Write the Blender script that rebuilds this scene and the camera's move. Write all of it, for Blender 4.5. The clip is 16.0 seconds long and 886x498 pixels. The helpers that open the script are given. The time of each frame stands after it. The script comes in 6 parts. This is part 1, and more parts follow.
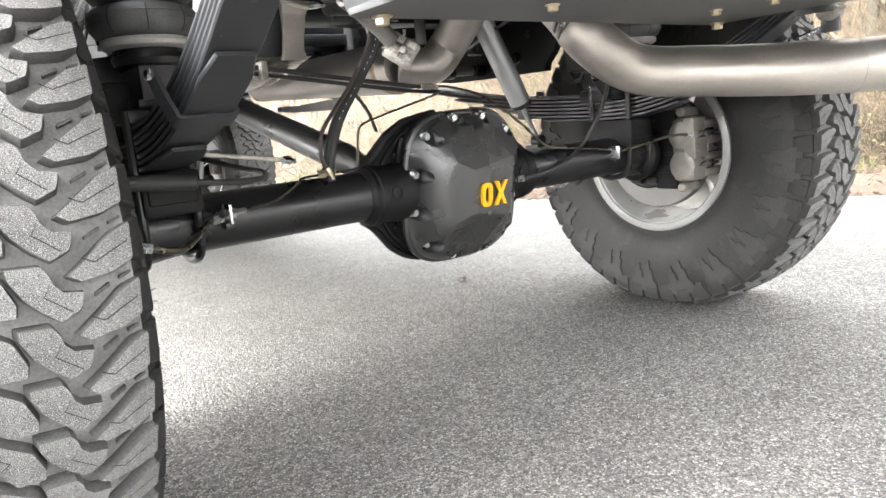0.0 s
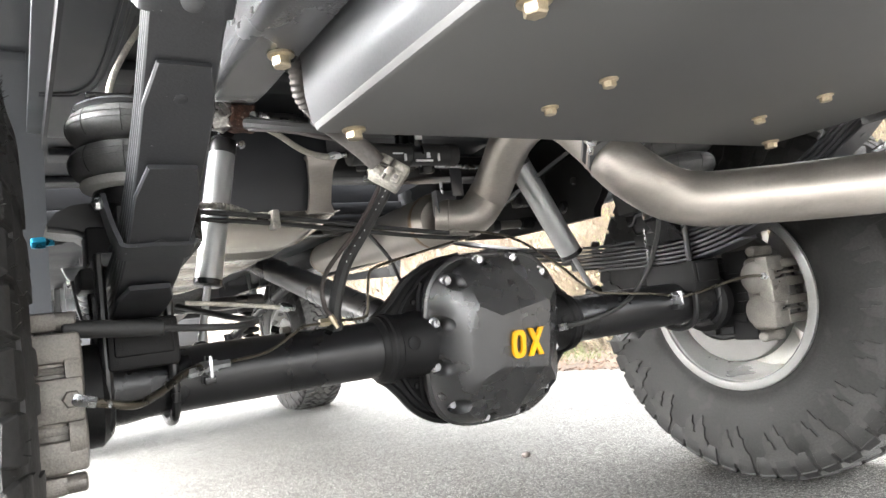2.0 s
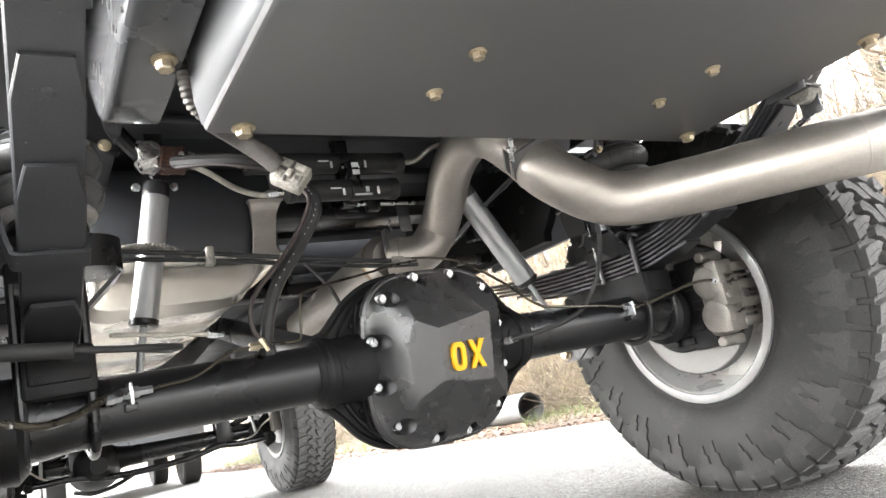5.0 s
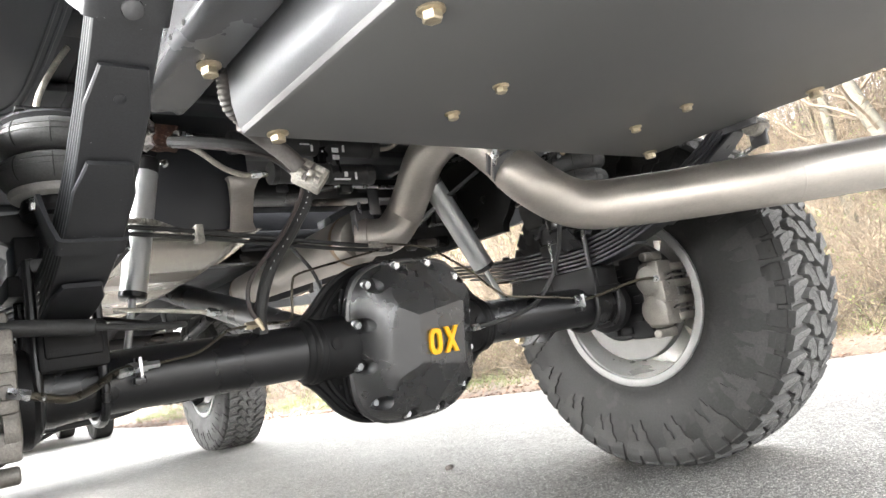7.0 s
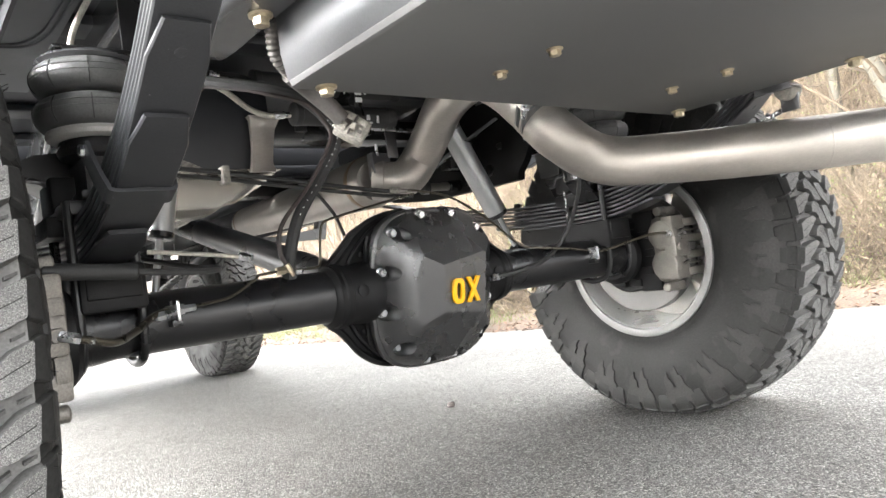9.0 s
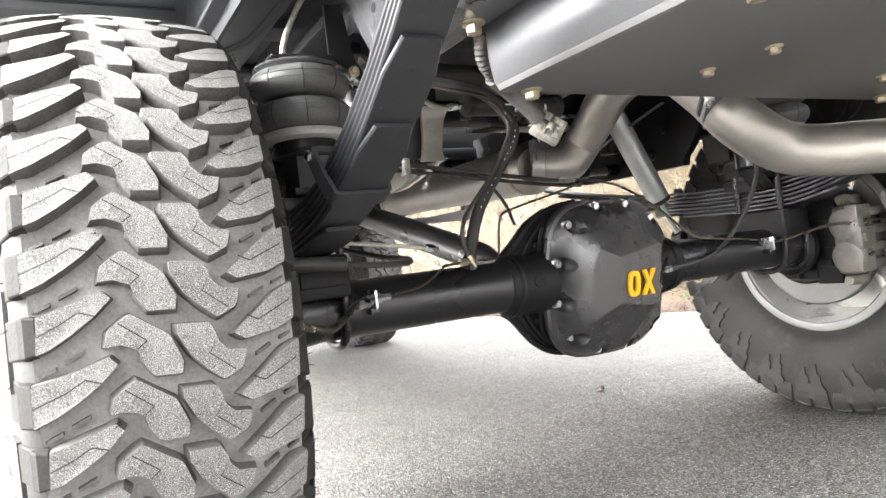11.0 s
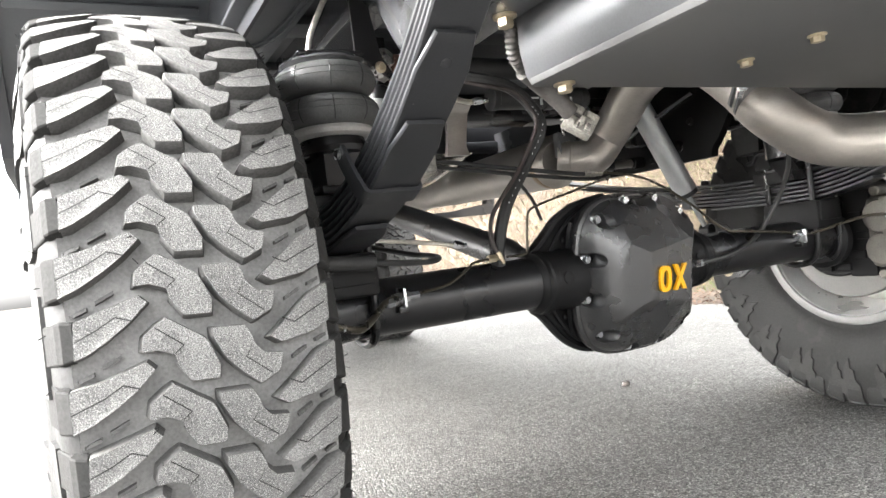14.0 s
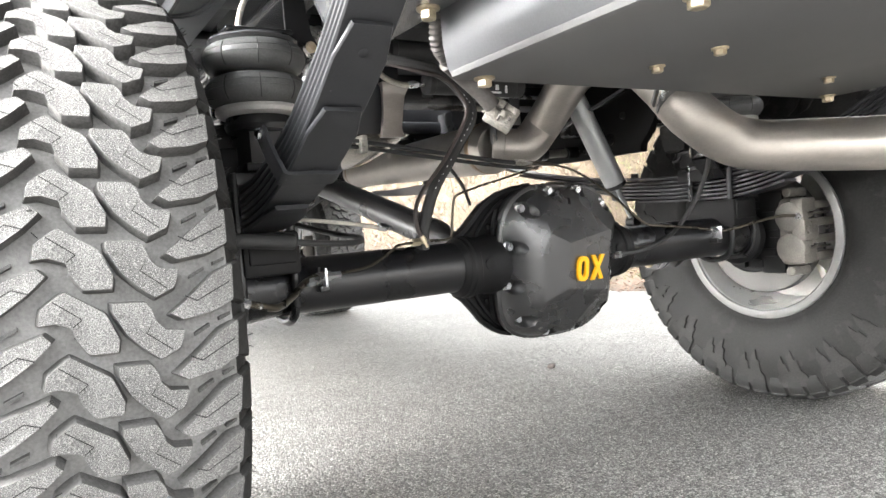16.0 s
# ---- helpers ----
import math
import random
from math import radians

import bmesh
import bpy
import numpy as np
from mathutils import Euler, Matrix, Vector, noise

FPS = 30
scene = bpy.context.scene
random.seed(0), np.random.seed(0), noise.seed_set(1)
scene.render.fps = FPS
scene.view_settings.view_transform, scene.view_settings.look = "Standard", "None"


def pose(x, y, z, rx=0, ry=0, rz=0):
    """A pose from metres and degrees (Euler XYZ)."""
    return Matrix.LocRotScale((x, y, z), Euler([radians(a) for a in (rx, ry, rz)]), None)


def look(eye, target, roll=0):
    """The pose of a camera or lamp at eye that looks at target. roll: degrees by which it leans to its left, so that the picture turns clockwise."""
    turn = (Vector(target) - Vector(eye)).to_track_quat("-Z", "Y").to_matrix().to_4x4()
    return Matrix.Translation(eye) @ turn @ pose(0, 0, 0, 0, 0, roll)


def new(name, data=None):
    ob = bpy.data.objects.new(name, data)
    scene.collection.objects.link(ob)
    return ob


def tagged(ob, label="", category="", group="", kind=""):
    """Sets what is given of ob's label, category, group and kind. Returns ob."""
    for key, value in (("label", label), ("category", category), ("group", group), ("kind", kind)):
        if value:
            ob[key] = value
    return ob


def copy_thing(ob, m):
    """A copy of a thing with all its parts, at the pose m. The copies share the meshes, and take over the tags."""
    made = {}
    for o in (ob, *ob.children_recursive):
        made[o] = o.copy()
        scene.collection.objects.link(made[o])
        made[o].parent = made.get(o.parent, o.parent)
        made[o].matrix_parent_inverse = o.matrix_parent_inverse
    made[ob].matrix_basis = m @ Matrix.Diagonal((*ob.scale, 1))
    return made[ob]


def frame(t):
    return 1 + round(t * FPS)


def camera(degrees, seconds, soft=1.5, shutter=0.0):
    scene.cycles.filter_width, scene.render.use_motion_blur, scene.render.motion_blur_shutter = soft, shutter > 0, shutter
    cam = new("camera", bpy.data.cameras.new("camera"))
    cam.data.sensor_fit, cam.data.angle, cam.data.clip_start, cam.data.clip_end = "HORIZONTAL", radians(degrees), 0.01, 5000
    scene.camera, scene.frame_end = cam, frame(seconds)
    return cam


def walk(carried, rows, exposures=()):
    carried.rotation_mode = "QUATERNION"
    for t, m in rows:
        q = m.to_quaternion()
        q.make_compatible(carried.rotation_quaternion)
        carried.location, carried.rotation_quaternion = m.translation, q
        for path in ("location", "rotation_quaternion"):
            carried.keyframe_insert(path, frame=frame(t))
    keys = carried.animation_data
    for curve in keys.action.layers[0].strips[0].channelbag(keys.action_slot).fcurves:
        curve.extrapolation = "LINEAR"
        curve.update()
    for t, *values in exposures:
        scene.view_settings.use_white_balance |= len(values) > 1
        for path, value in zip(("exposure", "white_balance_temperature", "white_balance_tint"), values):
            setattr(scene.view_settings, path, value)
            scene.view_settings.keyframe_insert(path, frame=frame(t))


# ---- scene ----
cam = camera(65.2, 16.0)
PATH = [
    (0, (-1.112, -1.375, 0.676), (0.1, 0.174, 0.314), -5.3),
    (0.5, (-1.087, -1.385, 0.673), (0.116, 0.18, 0.354), -5.2),
    (1, (-1.082, -1.371, 0.675), (0.085, 0.236, 0.436), -5.1),
    (1.5, (-0.981, -1.338, 0.628), (0.127, 0.325, 0.55), -5.4),
    (2, (-0.886, -1.306, 0.579), (0.173, 0.381, 0.759), -7.3),
    (2.5, (-0.839, -1.304, 0.493), (0.214, 0.363, 0.828), -9.8),
    (3, (-0.78, -1.3, 0.425), (0.275, 0.351, 0.829), -11.7),
    (3.5, (-0.733, -1.323, 0.373), (0.325, 0.323, 0.79), -12.6),
    (4, (-0.741, -1.322, 0.385), (0.313, 0.33, 0.787), -12.7),
    (4.2, (-0.739, -1.325, 0.396), (0.307, 0.333, 0.793), -12.6),
    (6.3, (-0.887, -1.383, 0.447), (0.275, 0.191, 0.863), -12.4),
    (6.5, (-0.901, -1.381, 0.454), (0.274, 0.188, 0.851), -12.3),
    (7, (-0.949, -1.388, 0.49), (0.304, 0.149, 0.752), -9.9),
    (7.5, (-0.987, -1.468, 0.54), (0.435, -0.068, 0.662), -7.8),
    (8, (-0.997, -1.472, 0.544), (0.489, -0.135, 0.625), -7.6),
    (8.5, (-1.005, -1.433, 0.549), (0.415, -0.026, 0.619), -7.8),
    (9, (-1.023, -1.354, 0.543), (0.245, 0.191, 0.607), -7.7),
    (9.5, (-1.051, -1.298, 0.554), (0.06, 0.364, 0.606), -7.4),
    (10, (-1.111, -1.303, 0.587), (-0.086, 0.414, 0.633), -7.2),
    (10.2, (-1.127, -1.311, 0.6), (-0.115, 0.413, 0.646), -7.0),
    (12.5, (-1.143, -1.302, 0.599), (-0.197, 0.46, 0.589), -6.9),
    (13, (-1.144, -1.294, 0.609), (-0.197, 0.468, 0.609), -7.0),
    (13.5, (-1.147, -1.29, 0.614), (-0.205, 0.475, 0.626), -7.1),
    (14, (-1.15, -1.286, 0.61), (-0.216, 0.482, 0.625), -7.2),
    (14.5, (-1.151, -1.285, 0.609), (-0.217, 0.483, 0.607), -6.9),
    (15, (-1.141, -1.294, 0.62), (-0.176, 0.458, 0.593), -6.1),
    (15.5, (-1.119, -1.338, 0.621), (-0.104, 0.384, 0.561), -4.9),
    (16, (-1.118, -1.339, 0.62), (-0.064, 0.36, 0.551), -4.5),
]
EXPOSURES = [(0.0, 4.38), (1.5, 4.44), (2.5, 4.58), (4.0, 4.58), (6.5, 4.58), (7.0, 4.45), (7.5, 4.17), (8.0, 4.08), (8.5, 4.14), (9.5, 4.43), (10.2, 4.43), (12.5, 4.18), (14.5, 4.2), (15.5, 4.34), (16.0, 4.36)]
walk(cam, [(t, look(eye, target, roll)) for t, eye, target, roll in PATH], EXPOSURES)

# ---- world, sun, exposure ----
world = bpy.data.worlds.new("overcast_sky")
scene.world = world
world.use_nodes = True
wn, wl = world.node_tree.nodes, world.node_tree.links
wn.clear()
sky = wn.new("ShaderNodeTexSky")
sky.sky_type, sky.sun_disc = "NISHITA", False
sky.sun_elevation, sky.sun_rotation = radians(35), radians(284)
sky.air_density, sky.dust_density, sky.ozone_density = 1.0, 6.0, 1.0
grey = wn.new("ShaderNodeHueSaturation")
grey.inputs["Saturation"].default_value = 0.08
bg = wn.new("ShaderNodeBackground")
bg.inputs["Strength"].default_value = 0.15
out = wn.new("ShaderNodeOutputWorld")
wl.new(sky.outputs[0], grey.inputs["Color"])
wl.new(grey.outputs[0], bg.inputs["Color"])
wl.new(bg.outputs[0], out.inputs["Surface"])
sun = new("sun", bpy.data.lights.new("sun", "SUN"))
sun.data.energy, sun.data.angle, sun.data.color = 0.5, radians(50), (1.0, 0.98, 0.95)
sun.matrix_world = look((0, 0, 0), (0.82, -0.2, -0.6))


# ---- materials ----
def material(name, color, rough=0.6, metal=0.0, spread=0.25, scale=8.0, fine=120.0, fine_amount=0.15, bump=0.15,
             rough_spread=0.1, coat=0.0, stretch=(1, 1, 1), speck=None, random_tint=0.0):
    """A surface with colour variation at two scales, uneven gloss and fine relief."""
    m = bpy.data.materials.new(name)
    m.use_nodes = True
    n, l = m.node_tree.nodes, m.node_tree.links
    b = n["Principled BSDF"]
    tc = n.new("ShaderNodeTexCoord")
    mp = n.new("ShaderNodeMapping")
    mp.inputs["Scale"].default_value = stretch
    l.new(tc.outputs["Object"], mp.inputs["Vector"])
    big, small = n.new("ShaderNodeTexNoise"), n.new("ShaderNodeTexNoise")
    big.inputs["Scale"].default_value, big.inputs["Detail"].default_value = scale, 5
    small.inputs["Scale"].default_value, small.inputs["Detail"].default_value = fine, 3
    l.new(mp.outputs[0], big.inputs["Vector"])
    l.new(mp.outputs[0], small.inputs["Vector"])
    ramp = n.new("ShaderNodeMapRange")
    ramp.inputs[1].default_value, ramp.inputs[2].default_value = 0.3, 0.7
    ramp.inputs[3].default_value, ramp.inputs[4].default_value = 1 - spread, 1 + spread
    l.new(big.outputs["Fac"], ramp.inputs[0])
    ramp2 = n.new("ShaderNodeMapRange")
    ramp2.inputs[1].default_value, ramp2.inputs[2].default_value = 0.3, 0.7
    ramp2.inputs[3].default_value, ramp2.inputs[4].default_value = 1 - fine_amount, 1 + fine_amount
    l.new(small.outputs["Fac"], ramp2.inputs[0])
    mul = n.new("ShaderNodeMath")
    mul.operation = "MULTIPLY"
    l.new(ramp.outputs[0], mul.inputs[0])
    l.new(ramp2.outputs[0], mul.inputs[1])
    last = mul.outputs[0]
    if random_tint:
        info = n.new("ShaderNodeObjectInfo")
        rr = n.new("ShaderNodeMapRange")
        rr.inputs[3].default_value, rr.inputs[4].default_value = 1 - random_tint, 1 + random_tint
        l.new(info.outputs["Random"], rr.inputs[0])
        mul2 = n.new("ShaderNodeMath")
        mul2.operation = "MULTIPLY"
        l.new(last, mul2.inputs[0])
        l.new(rr.outputs[0], mul2.inputs[1])
        last = mul2.outputs[0]
    vm = n.new("ShaderNodeVectorMath")
    vm.operation = "SCALE"
    vm.inputs[0].default_value = color
    l.new(last, vm.inputs["Scale"])
    col = vm.outputs[0]
    if speck:
        spot = n.new("ShaderNodeTexNoise")
        spot.inputs["Scale"].default_value, spot.inputs["Detail"].default_value = speck[1], 2
        l.new(mp.outputs[0], spot.inputs["Vector"])
        cut = n.new("ShaderNodeMapRange")
        cut.inputs[1].default_value, cut.inputs[2].default_value = speck[2], speck[2] + 0.08
        l.new(spot.outputs["Fac"], cut.inputs[0])
        mix = n.new("ShaderNodeMix")
        mix.data_type = "RGBA"
        l.new(cut.outputs[0], mix.inputs["Factor"])
        l.new(col, mix.inputs["A"])
        mix.inputs["B"].default_value = (*speck[0], 1)
        col = mix.outputs["Result"]
    l.new(col, b.inputs["Base Color"])
    rm = n.new("ShaderNodeMapRange")
    rm.inputs[1].default_value, rm.inputs[2].default_value = 0.3, 0.7
    rm.inputs[3].default_value, rm.inputs[4].default_value = max(0.02, rough - rough_spread), min(1, rough + rough_spread)
    l.new(big.outputs["Fac"], rm.inputs[0])
    l.new(rm.outputs[0], b.inputs["Roughness"])
    b.inputs["Metallic"].default_value = metal
    b.inputs["Coat Weight"].default_value = coat
    if bump:
        bp = n.new("ShaderNodeBump")
        bp.inputs["Strength"].default_value, bp.inputs["Distance"].default_value = bump, 0.002
        l.new(small.outputs["Fac"], bp.inputs["Height"])
        l.new(bp.outputs[0], b.inputs["Normal"])
    return m


BLACK = material("black_powder_coat", (0.009, 0.009, 0.0097), 0.3, 0, 0.2, 6, 900, 0.1, 0.12)
BLACK_CAST = material("black_painted_casting", (0.006, 0.006, 0.0063), 0.5, 0, 0.2, 8, 420, 0.15, 0.35)
COVER = material("satin_black_casting", (0.021, 0.021, 0.0215), 0.27, 0, 0.1, 9, 420, 0.15, 0.35, 0.03)
PLATE = material("satin_charcoal_plate", (0.084, 0.084, 0.083), 0.55, 0.1, 0.08, 3, 800, 0.05, 0.05, 0.05)
FRAME = material("frame_coating", (0.062, 0.063, 0.066), 0.26, 0.1, 0.1, 5, 300, 0.06, 0.04, 0.03, coat=0.35)
LEAF = material("spring_steel_paint", (0.024, 0.025, 0.0272), 0.4, 0.1, 0.15, 7, 400, 0.12, 0.15, speck=((0.35, 0.35, 0.35), 170, 0.745))
LINER = material("liner_plastic", (0.03, 0.032, 0.036), 0.5, 0, 0.15, 4, 500, 0.1, 0.2)
BODY = material("body_undercoat", (0.066, 0.07, 0.077), 0.4, 0, 0.12, 4, 400, 0.08, 0.1)
RUBBER = material("tyre_rubber", (0.014, 0.0138, 0.0133), 0.62, 0, 0.25, 7, 150, 0.25, 0.35, 0.14, speck=((0.0225, 0.022, 0.0213), 26, 0.6))
# lighter than RUBBER: the tone stands in for shading on the raised sidewall figures
HOOK = material("lightened_figure_rubber", (0.0225, 0.0221, 0.0214), 0.58, 0, 0.25, 12, 200, 0.25, 0.3)
TREAD = material("dusty_tread_face", (0.108, 0.1065, 0.1036), 0.9, 0, 0.25, 22, 800, 0.7, 0.9, random_tint=0.12,
                 speck=((0.22, 0.216, 0.208), 800, 0.57))
HEAT = material("heat_tinted_steel", (0.3, 0.22, 0.15), 0.42, 1.0, 0.25, 12, 90, 0.15, 0.06)
# one dusty rubber in two tones: shaded grooves brightened, sunlit outer shoulder dimmed
GROOVE = material("dusty_brightened_groove_rubber", (0.12, 0.118, 0.1145), 0.75, 0, 0.3, 12, 260, 0.2, 0.2)
DUSTY_DIM = material("dusty_dimmed_shoulder_rubber", (0.026, 0.0257, 0.025), 0.8, 0, 0.25, 9, 260, 0.2, 0.25)
WALL = material("dusty_lug_side_rubber", (0.072, 0.071, 0.069), 0.75, 0, 0.3, 14, 260, 0.25, 0.3)
HOSE = material("rubber_hose", (0.028, 0.028, 0.028), 0.5, 0, 0.2, 20, 300, 0.15, 0.1)
BELLOWS = material("bellows_rubber", (0.085, 0.086, 0.085), 0.5, 0, 0.35, 14, 300, 0.15, 0.15)
STEEL = material("brushed_stainless", (0.43, 0.4, 0.362), 0.42, 0.8, 0.12, 4, 60, 0.05, 0.01, 0.03, stretch=(2, 2, 5))
TANK = material("bare_heat_shield", (0.66, 0.62, 0.56), 0.24, 1.0, 0.12, 3, 40, 0.06, 0.03, 0.05)
CHROME = material("polished_shock_body", (0.42, 0.43, 0.43), 0.36, 0.5, 0.1, 6, 200, 0.06, 0.03, 0.06, stretch=(6, 6, 1))
ZINC = material("zinc_plating", (0.6, 0.61, 0.62), 0.28, 1.0, 0.15, 40, 300, 0.1, 0.05)
GOLD = material("yellow_zinc", (0.5, 0.43, 0.31), 0.4, 0.85, 0.2, 60, 300, 0.1, 0.05)
RIM = material("polished_aluminium", (0.7, 0.7, 0.69), 0.3, 0.6, 0.06, 8, 150, 0.05, 0.02, 0.06)
LIP = material("machined_rim_lip", (0.18, 0.178, 0.173), 0.45, 0.4, 0.06, 8, 200, 0.05, 0.03)
RIM_DULL = material("machined_aluminium", (0.46, 0.45, 0.43), 0.5, 0.4, 0.1, 8, 200, 0.08, 0.04)
ROTOR = material("bare_rotor_steel", (0.1, 0.097, 0.092), 0.45, 0.4, 0.12, 10, 200, 0.08, 0.05)
CALIPER = material("bare_cast_caliper", (0.18, 0.168, 0.15), 0.48, 0.45, 0.2, 20, 300, 0.2, 0.4)
YELLOW = material("yellow_paint", (0.72, 0.36, 0.0), 0.45, 0, 0.06, 30, 300, 0.05, 0.05)
PLASTIC = material("grey_plastic_connector", (0.2, 0.189, 0.167), 0.6, 0, 0.3, 60, 220, 0.3, 0.2)
LOOM = material("corrugated_loom", (0.055, 0.05, 0.046), 0.6, 0, 0.3, 30, 200, 0.2, 0.2)
RUST = material("rusted_steel", (0.075, 0.036, 0.025), 0.75, 0.2, 0.5, 60, 260, 0.5, 0.8, speck=((0.3, 0.24, 0.2), 120, 0.6))
FOIL = material("crinkled_foil", (0.4, 0.39, 0.37), 0.3, 0.85, 0.4, 40, 160, 0.3, 0.6)
SHEATH = material("brown_hose_sheath", (0.032, 0.025, 0.023), 0.5, 0, 0.3, 30, 200, 0.2, 0.1)
WHITE = material("white_print", (0.75, 0.75, 0.75), 0.5, 0, 0.05, 30, 300, 0.05, 0.0)
BRAKE_LINE = material("coated_brake_line", (0.08, 0.071, 0.055), 0.3, 0.8, 0.15, 30, 200, 0.1, 0.05)
BRAID = material("braided_steel_hose", (0.6, 0.57, 0.5), 0.4, 0.6, 0.2, 60, 500, 0.3, 0.3)
BLUE = material("blue_anodised", (0.02, 0.25, 0.4), 0.3, 0.8, 0.1, 30, 200, 0.1, 0.05)
# light clamp steel, and a lit tone of the plate for its side flange
PALE_STEEL = material("pale_steel_and_lit_flange", (0.108, 0.11, 0.114), 0.3, 0.35, 0.06, 4, 300, 0.05, 0.02, 0.03)
for m, level in ((RUBBER, 0.24), (DUSTY_DIM, 0.05), (WALL, 0.24), (COVER, 0.95), (BLACK, 0.5), (BLACK_CAST, 0.22), (HOOK, 0.24), (HOSE, 0.3)):
    m.node_tree.nodes["Principled BSDF"].inputs["Specular IOR Level"].default_value = level
TRUCK_PAINT = material("undercoated_body_steel", (0.022, 0.023, 0.026), 0.5, 0, 0.12, 4, 300, 0.08, 0.05)


def asphalt():
    m = bpy.data.materials.new("asphalt")
    m.use_nodes = True
    n, l = m.node_tree.nodes, m.node_tree.links
    b = n["Principled BSDF"]
    tc = n.new("ShaderNodeTexCoord")
    stones, grit = n.new("ShaderNodeTexVoronoi"), n.new("ShaderNodeTexVoronoi")
    stones.inputs["Scale"].default_value, grit.inputs["Scale"].default_value = 165, 370
    gaps = n.new("ShaderNodeTexVoronoi")
    gaps.feature = "DISTANCE_TO_EDGE"
    gaps.inputs["Scale"].default_value = 165
    patch = n.new("ShaderNodeTexNoise")
    patch.inputs["Scale"].default_value, patch.inputs["Detail"].default_value = 1.3, 6
    stain = n.new("ShaderNodeTexNoise")
    stain.inputs["Scale"].default_value, stain.inputs["Detail"].default_value = 7, 5
    for t in (stones, grit, gaps, patch, stain):
        l.new(tc.outputs["Object"], t.inputs["Vector"])
    tone = []
    for t in (stones, grit):
        sep = n.new("ShaderNodeSeparateColor")
        l.new(t.outputs["Color"], sep.inputs[0])
        tone.append(sep.outputs[0])
    mixv = n.new("ShaderNodeMath")
    mixv.operation = "MULTIPLY_ADD"
    mixv.inputs[1].default_value = 0.62
    half = n.new("ShaderNodeMath")
    half.operation = "MULTIPLY"
    half.inputs[1].default_value = 0.38
    l.new(tone[1], half.inputs[0])
    l.new(tone[0], mixv.inputs[0])
    l.new(half.outputs[0], mixv.inputs[2])
    ramp = n.new("ShaderNodeValToRGB")
    ramp.color_ramp.elements[0].position, ramp.color_ramp.elements[0].color = 0.1, (0.075, 0.073, 0.069, 1)
    ramp.color_ramp.elements[1].position, ramp.color_ramp.elements[1].color = 0.93, (0.62, 0.603, 0.572, 1)
    for pos, val in ((0.38, 0.235), (0.68, 0.35)):
        e = ramp.color_ramp.elements.new(pos)
        e.color = (val, val * 0.975, val * 0.925, 1)
    l.new(mixv.outputs[0], ramp.inputs[0])
    pit = n.new("ShaderNodeMapRange")
    pit.inputs[1].default_value, pit.inputs[2].default_value = 0.0, 0.16
    pit.inputs[3].default_value, pit.inputs[4].default_value = 0.2, 1.12
    l.new(gaps.outputs["Distance"], pit.inputs[0])
    r1, r2 = n.new("ShaderNodeMapRange"), n.new("ShaderNodeMapRange")
    for r, s, lo, hi in ((r1, patch, 0.86, 1.14), (r2, stain, 0.92, 1.08)):
        r.inputs[1].default_value, r.inputs[2].default_value = 0.3, 0.7
        r.inputs[3].default_value, r.inputs[4].default_value = lo, hi
        l.new(s.outputs["Fac"], r.inputs[0])
    mu, mu2 = n.new("ShaderNodeMath"), n.new("ShaderNodeMath")
    mu.operation = mu2.operation = "MULTIPLY"
    l.new(r1.outputs[0], mu.inputs[0])
    l.new(r2.outputs[0], mu.inputs[1])
    l.new(mu.outputs[0], mu2.inputs[0])
    l.new(pit.outputs[0], mu2.inputs[1])
    sc = n.new("ShaderNodeVectorMath")
    sc.operation = "SCALE"
    l.new(ramp.outputs[0], sc.inputs[0])
    l.new(mu2.outputs[0], sc.inputs["Scale"])
    l.new(sc.outputs[0], b.inputs["Base Color"])
    b.inputs["Roughness"].default_value = 0.72
    b.inputs["Specular IOR Level"].default_value = 0.5
    bp = n.new("ShaderNodeBump")
    bp.inputs["Strength"].default_value, bp.inputs["Distance"].default_value = 0.9, 0.004
    l.new(stones.outputs["Distance"], bp.inputs["Height"])
    bp.invert = True
    l.new(bp.outputs[0], b.inputs["Normal"])
    return m


ASPHALT = asphalt()
SOIL = material("leaf_litter_soil", (0.055, 0.039, 0.027), 0.95, 0, 0.45, 2.2, 45, 0.6, 1.0, speck=((0.14, 0.11, 0.08), 60, 0.6))
BARK = material("pale_bark", (0.034, 0.031, 0.022), 0.9, 0, 0.35, 6, 60, 0.4, 0.8, stretch=(3, 3, 1))
TWIG = material("dry_twig", (0.07, 0.052, 0.034), 0.9, 0, 0.4, 3, 60, 0.3, 0.0)
PALE_TWIG = material("bleached_twig", (0.125, 0.1, 0.066), 0.9, 0, 0.3, 3, 60, 0.2, 0.0)
GRASS = material("spring_grass", (0.075, 0.095, 0.03), 0.8, 0, 0.5, 2, 30, 0.3, 0.0)
BUD = material("young_leaf", (0.085, 0.115, 0.026), 0.7, 0, 0.4, 2, 30, 0.3, 0.0)
DRY_LEAF = material("dry_leaf", (0.12, 0.072, 0.048), 0.85, 0, 0.5, 3, 30, 0.3, 0.0, random_tint=0.3)


# ---- building helpers ----
def B():
    return bmesh.new()


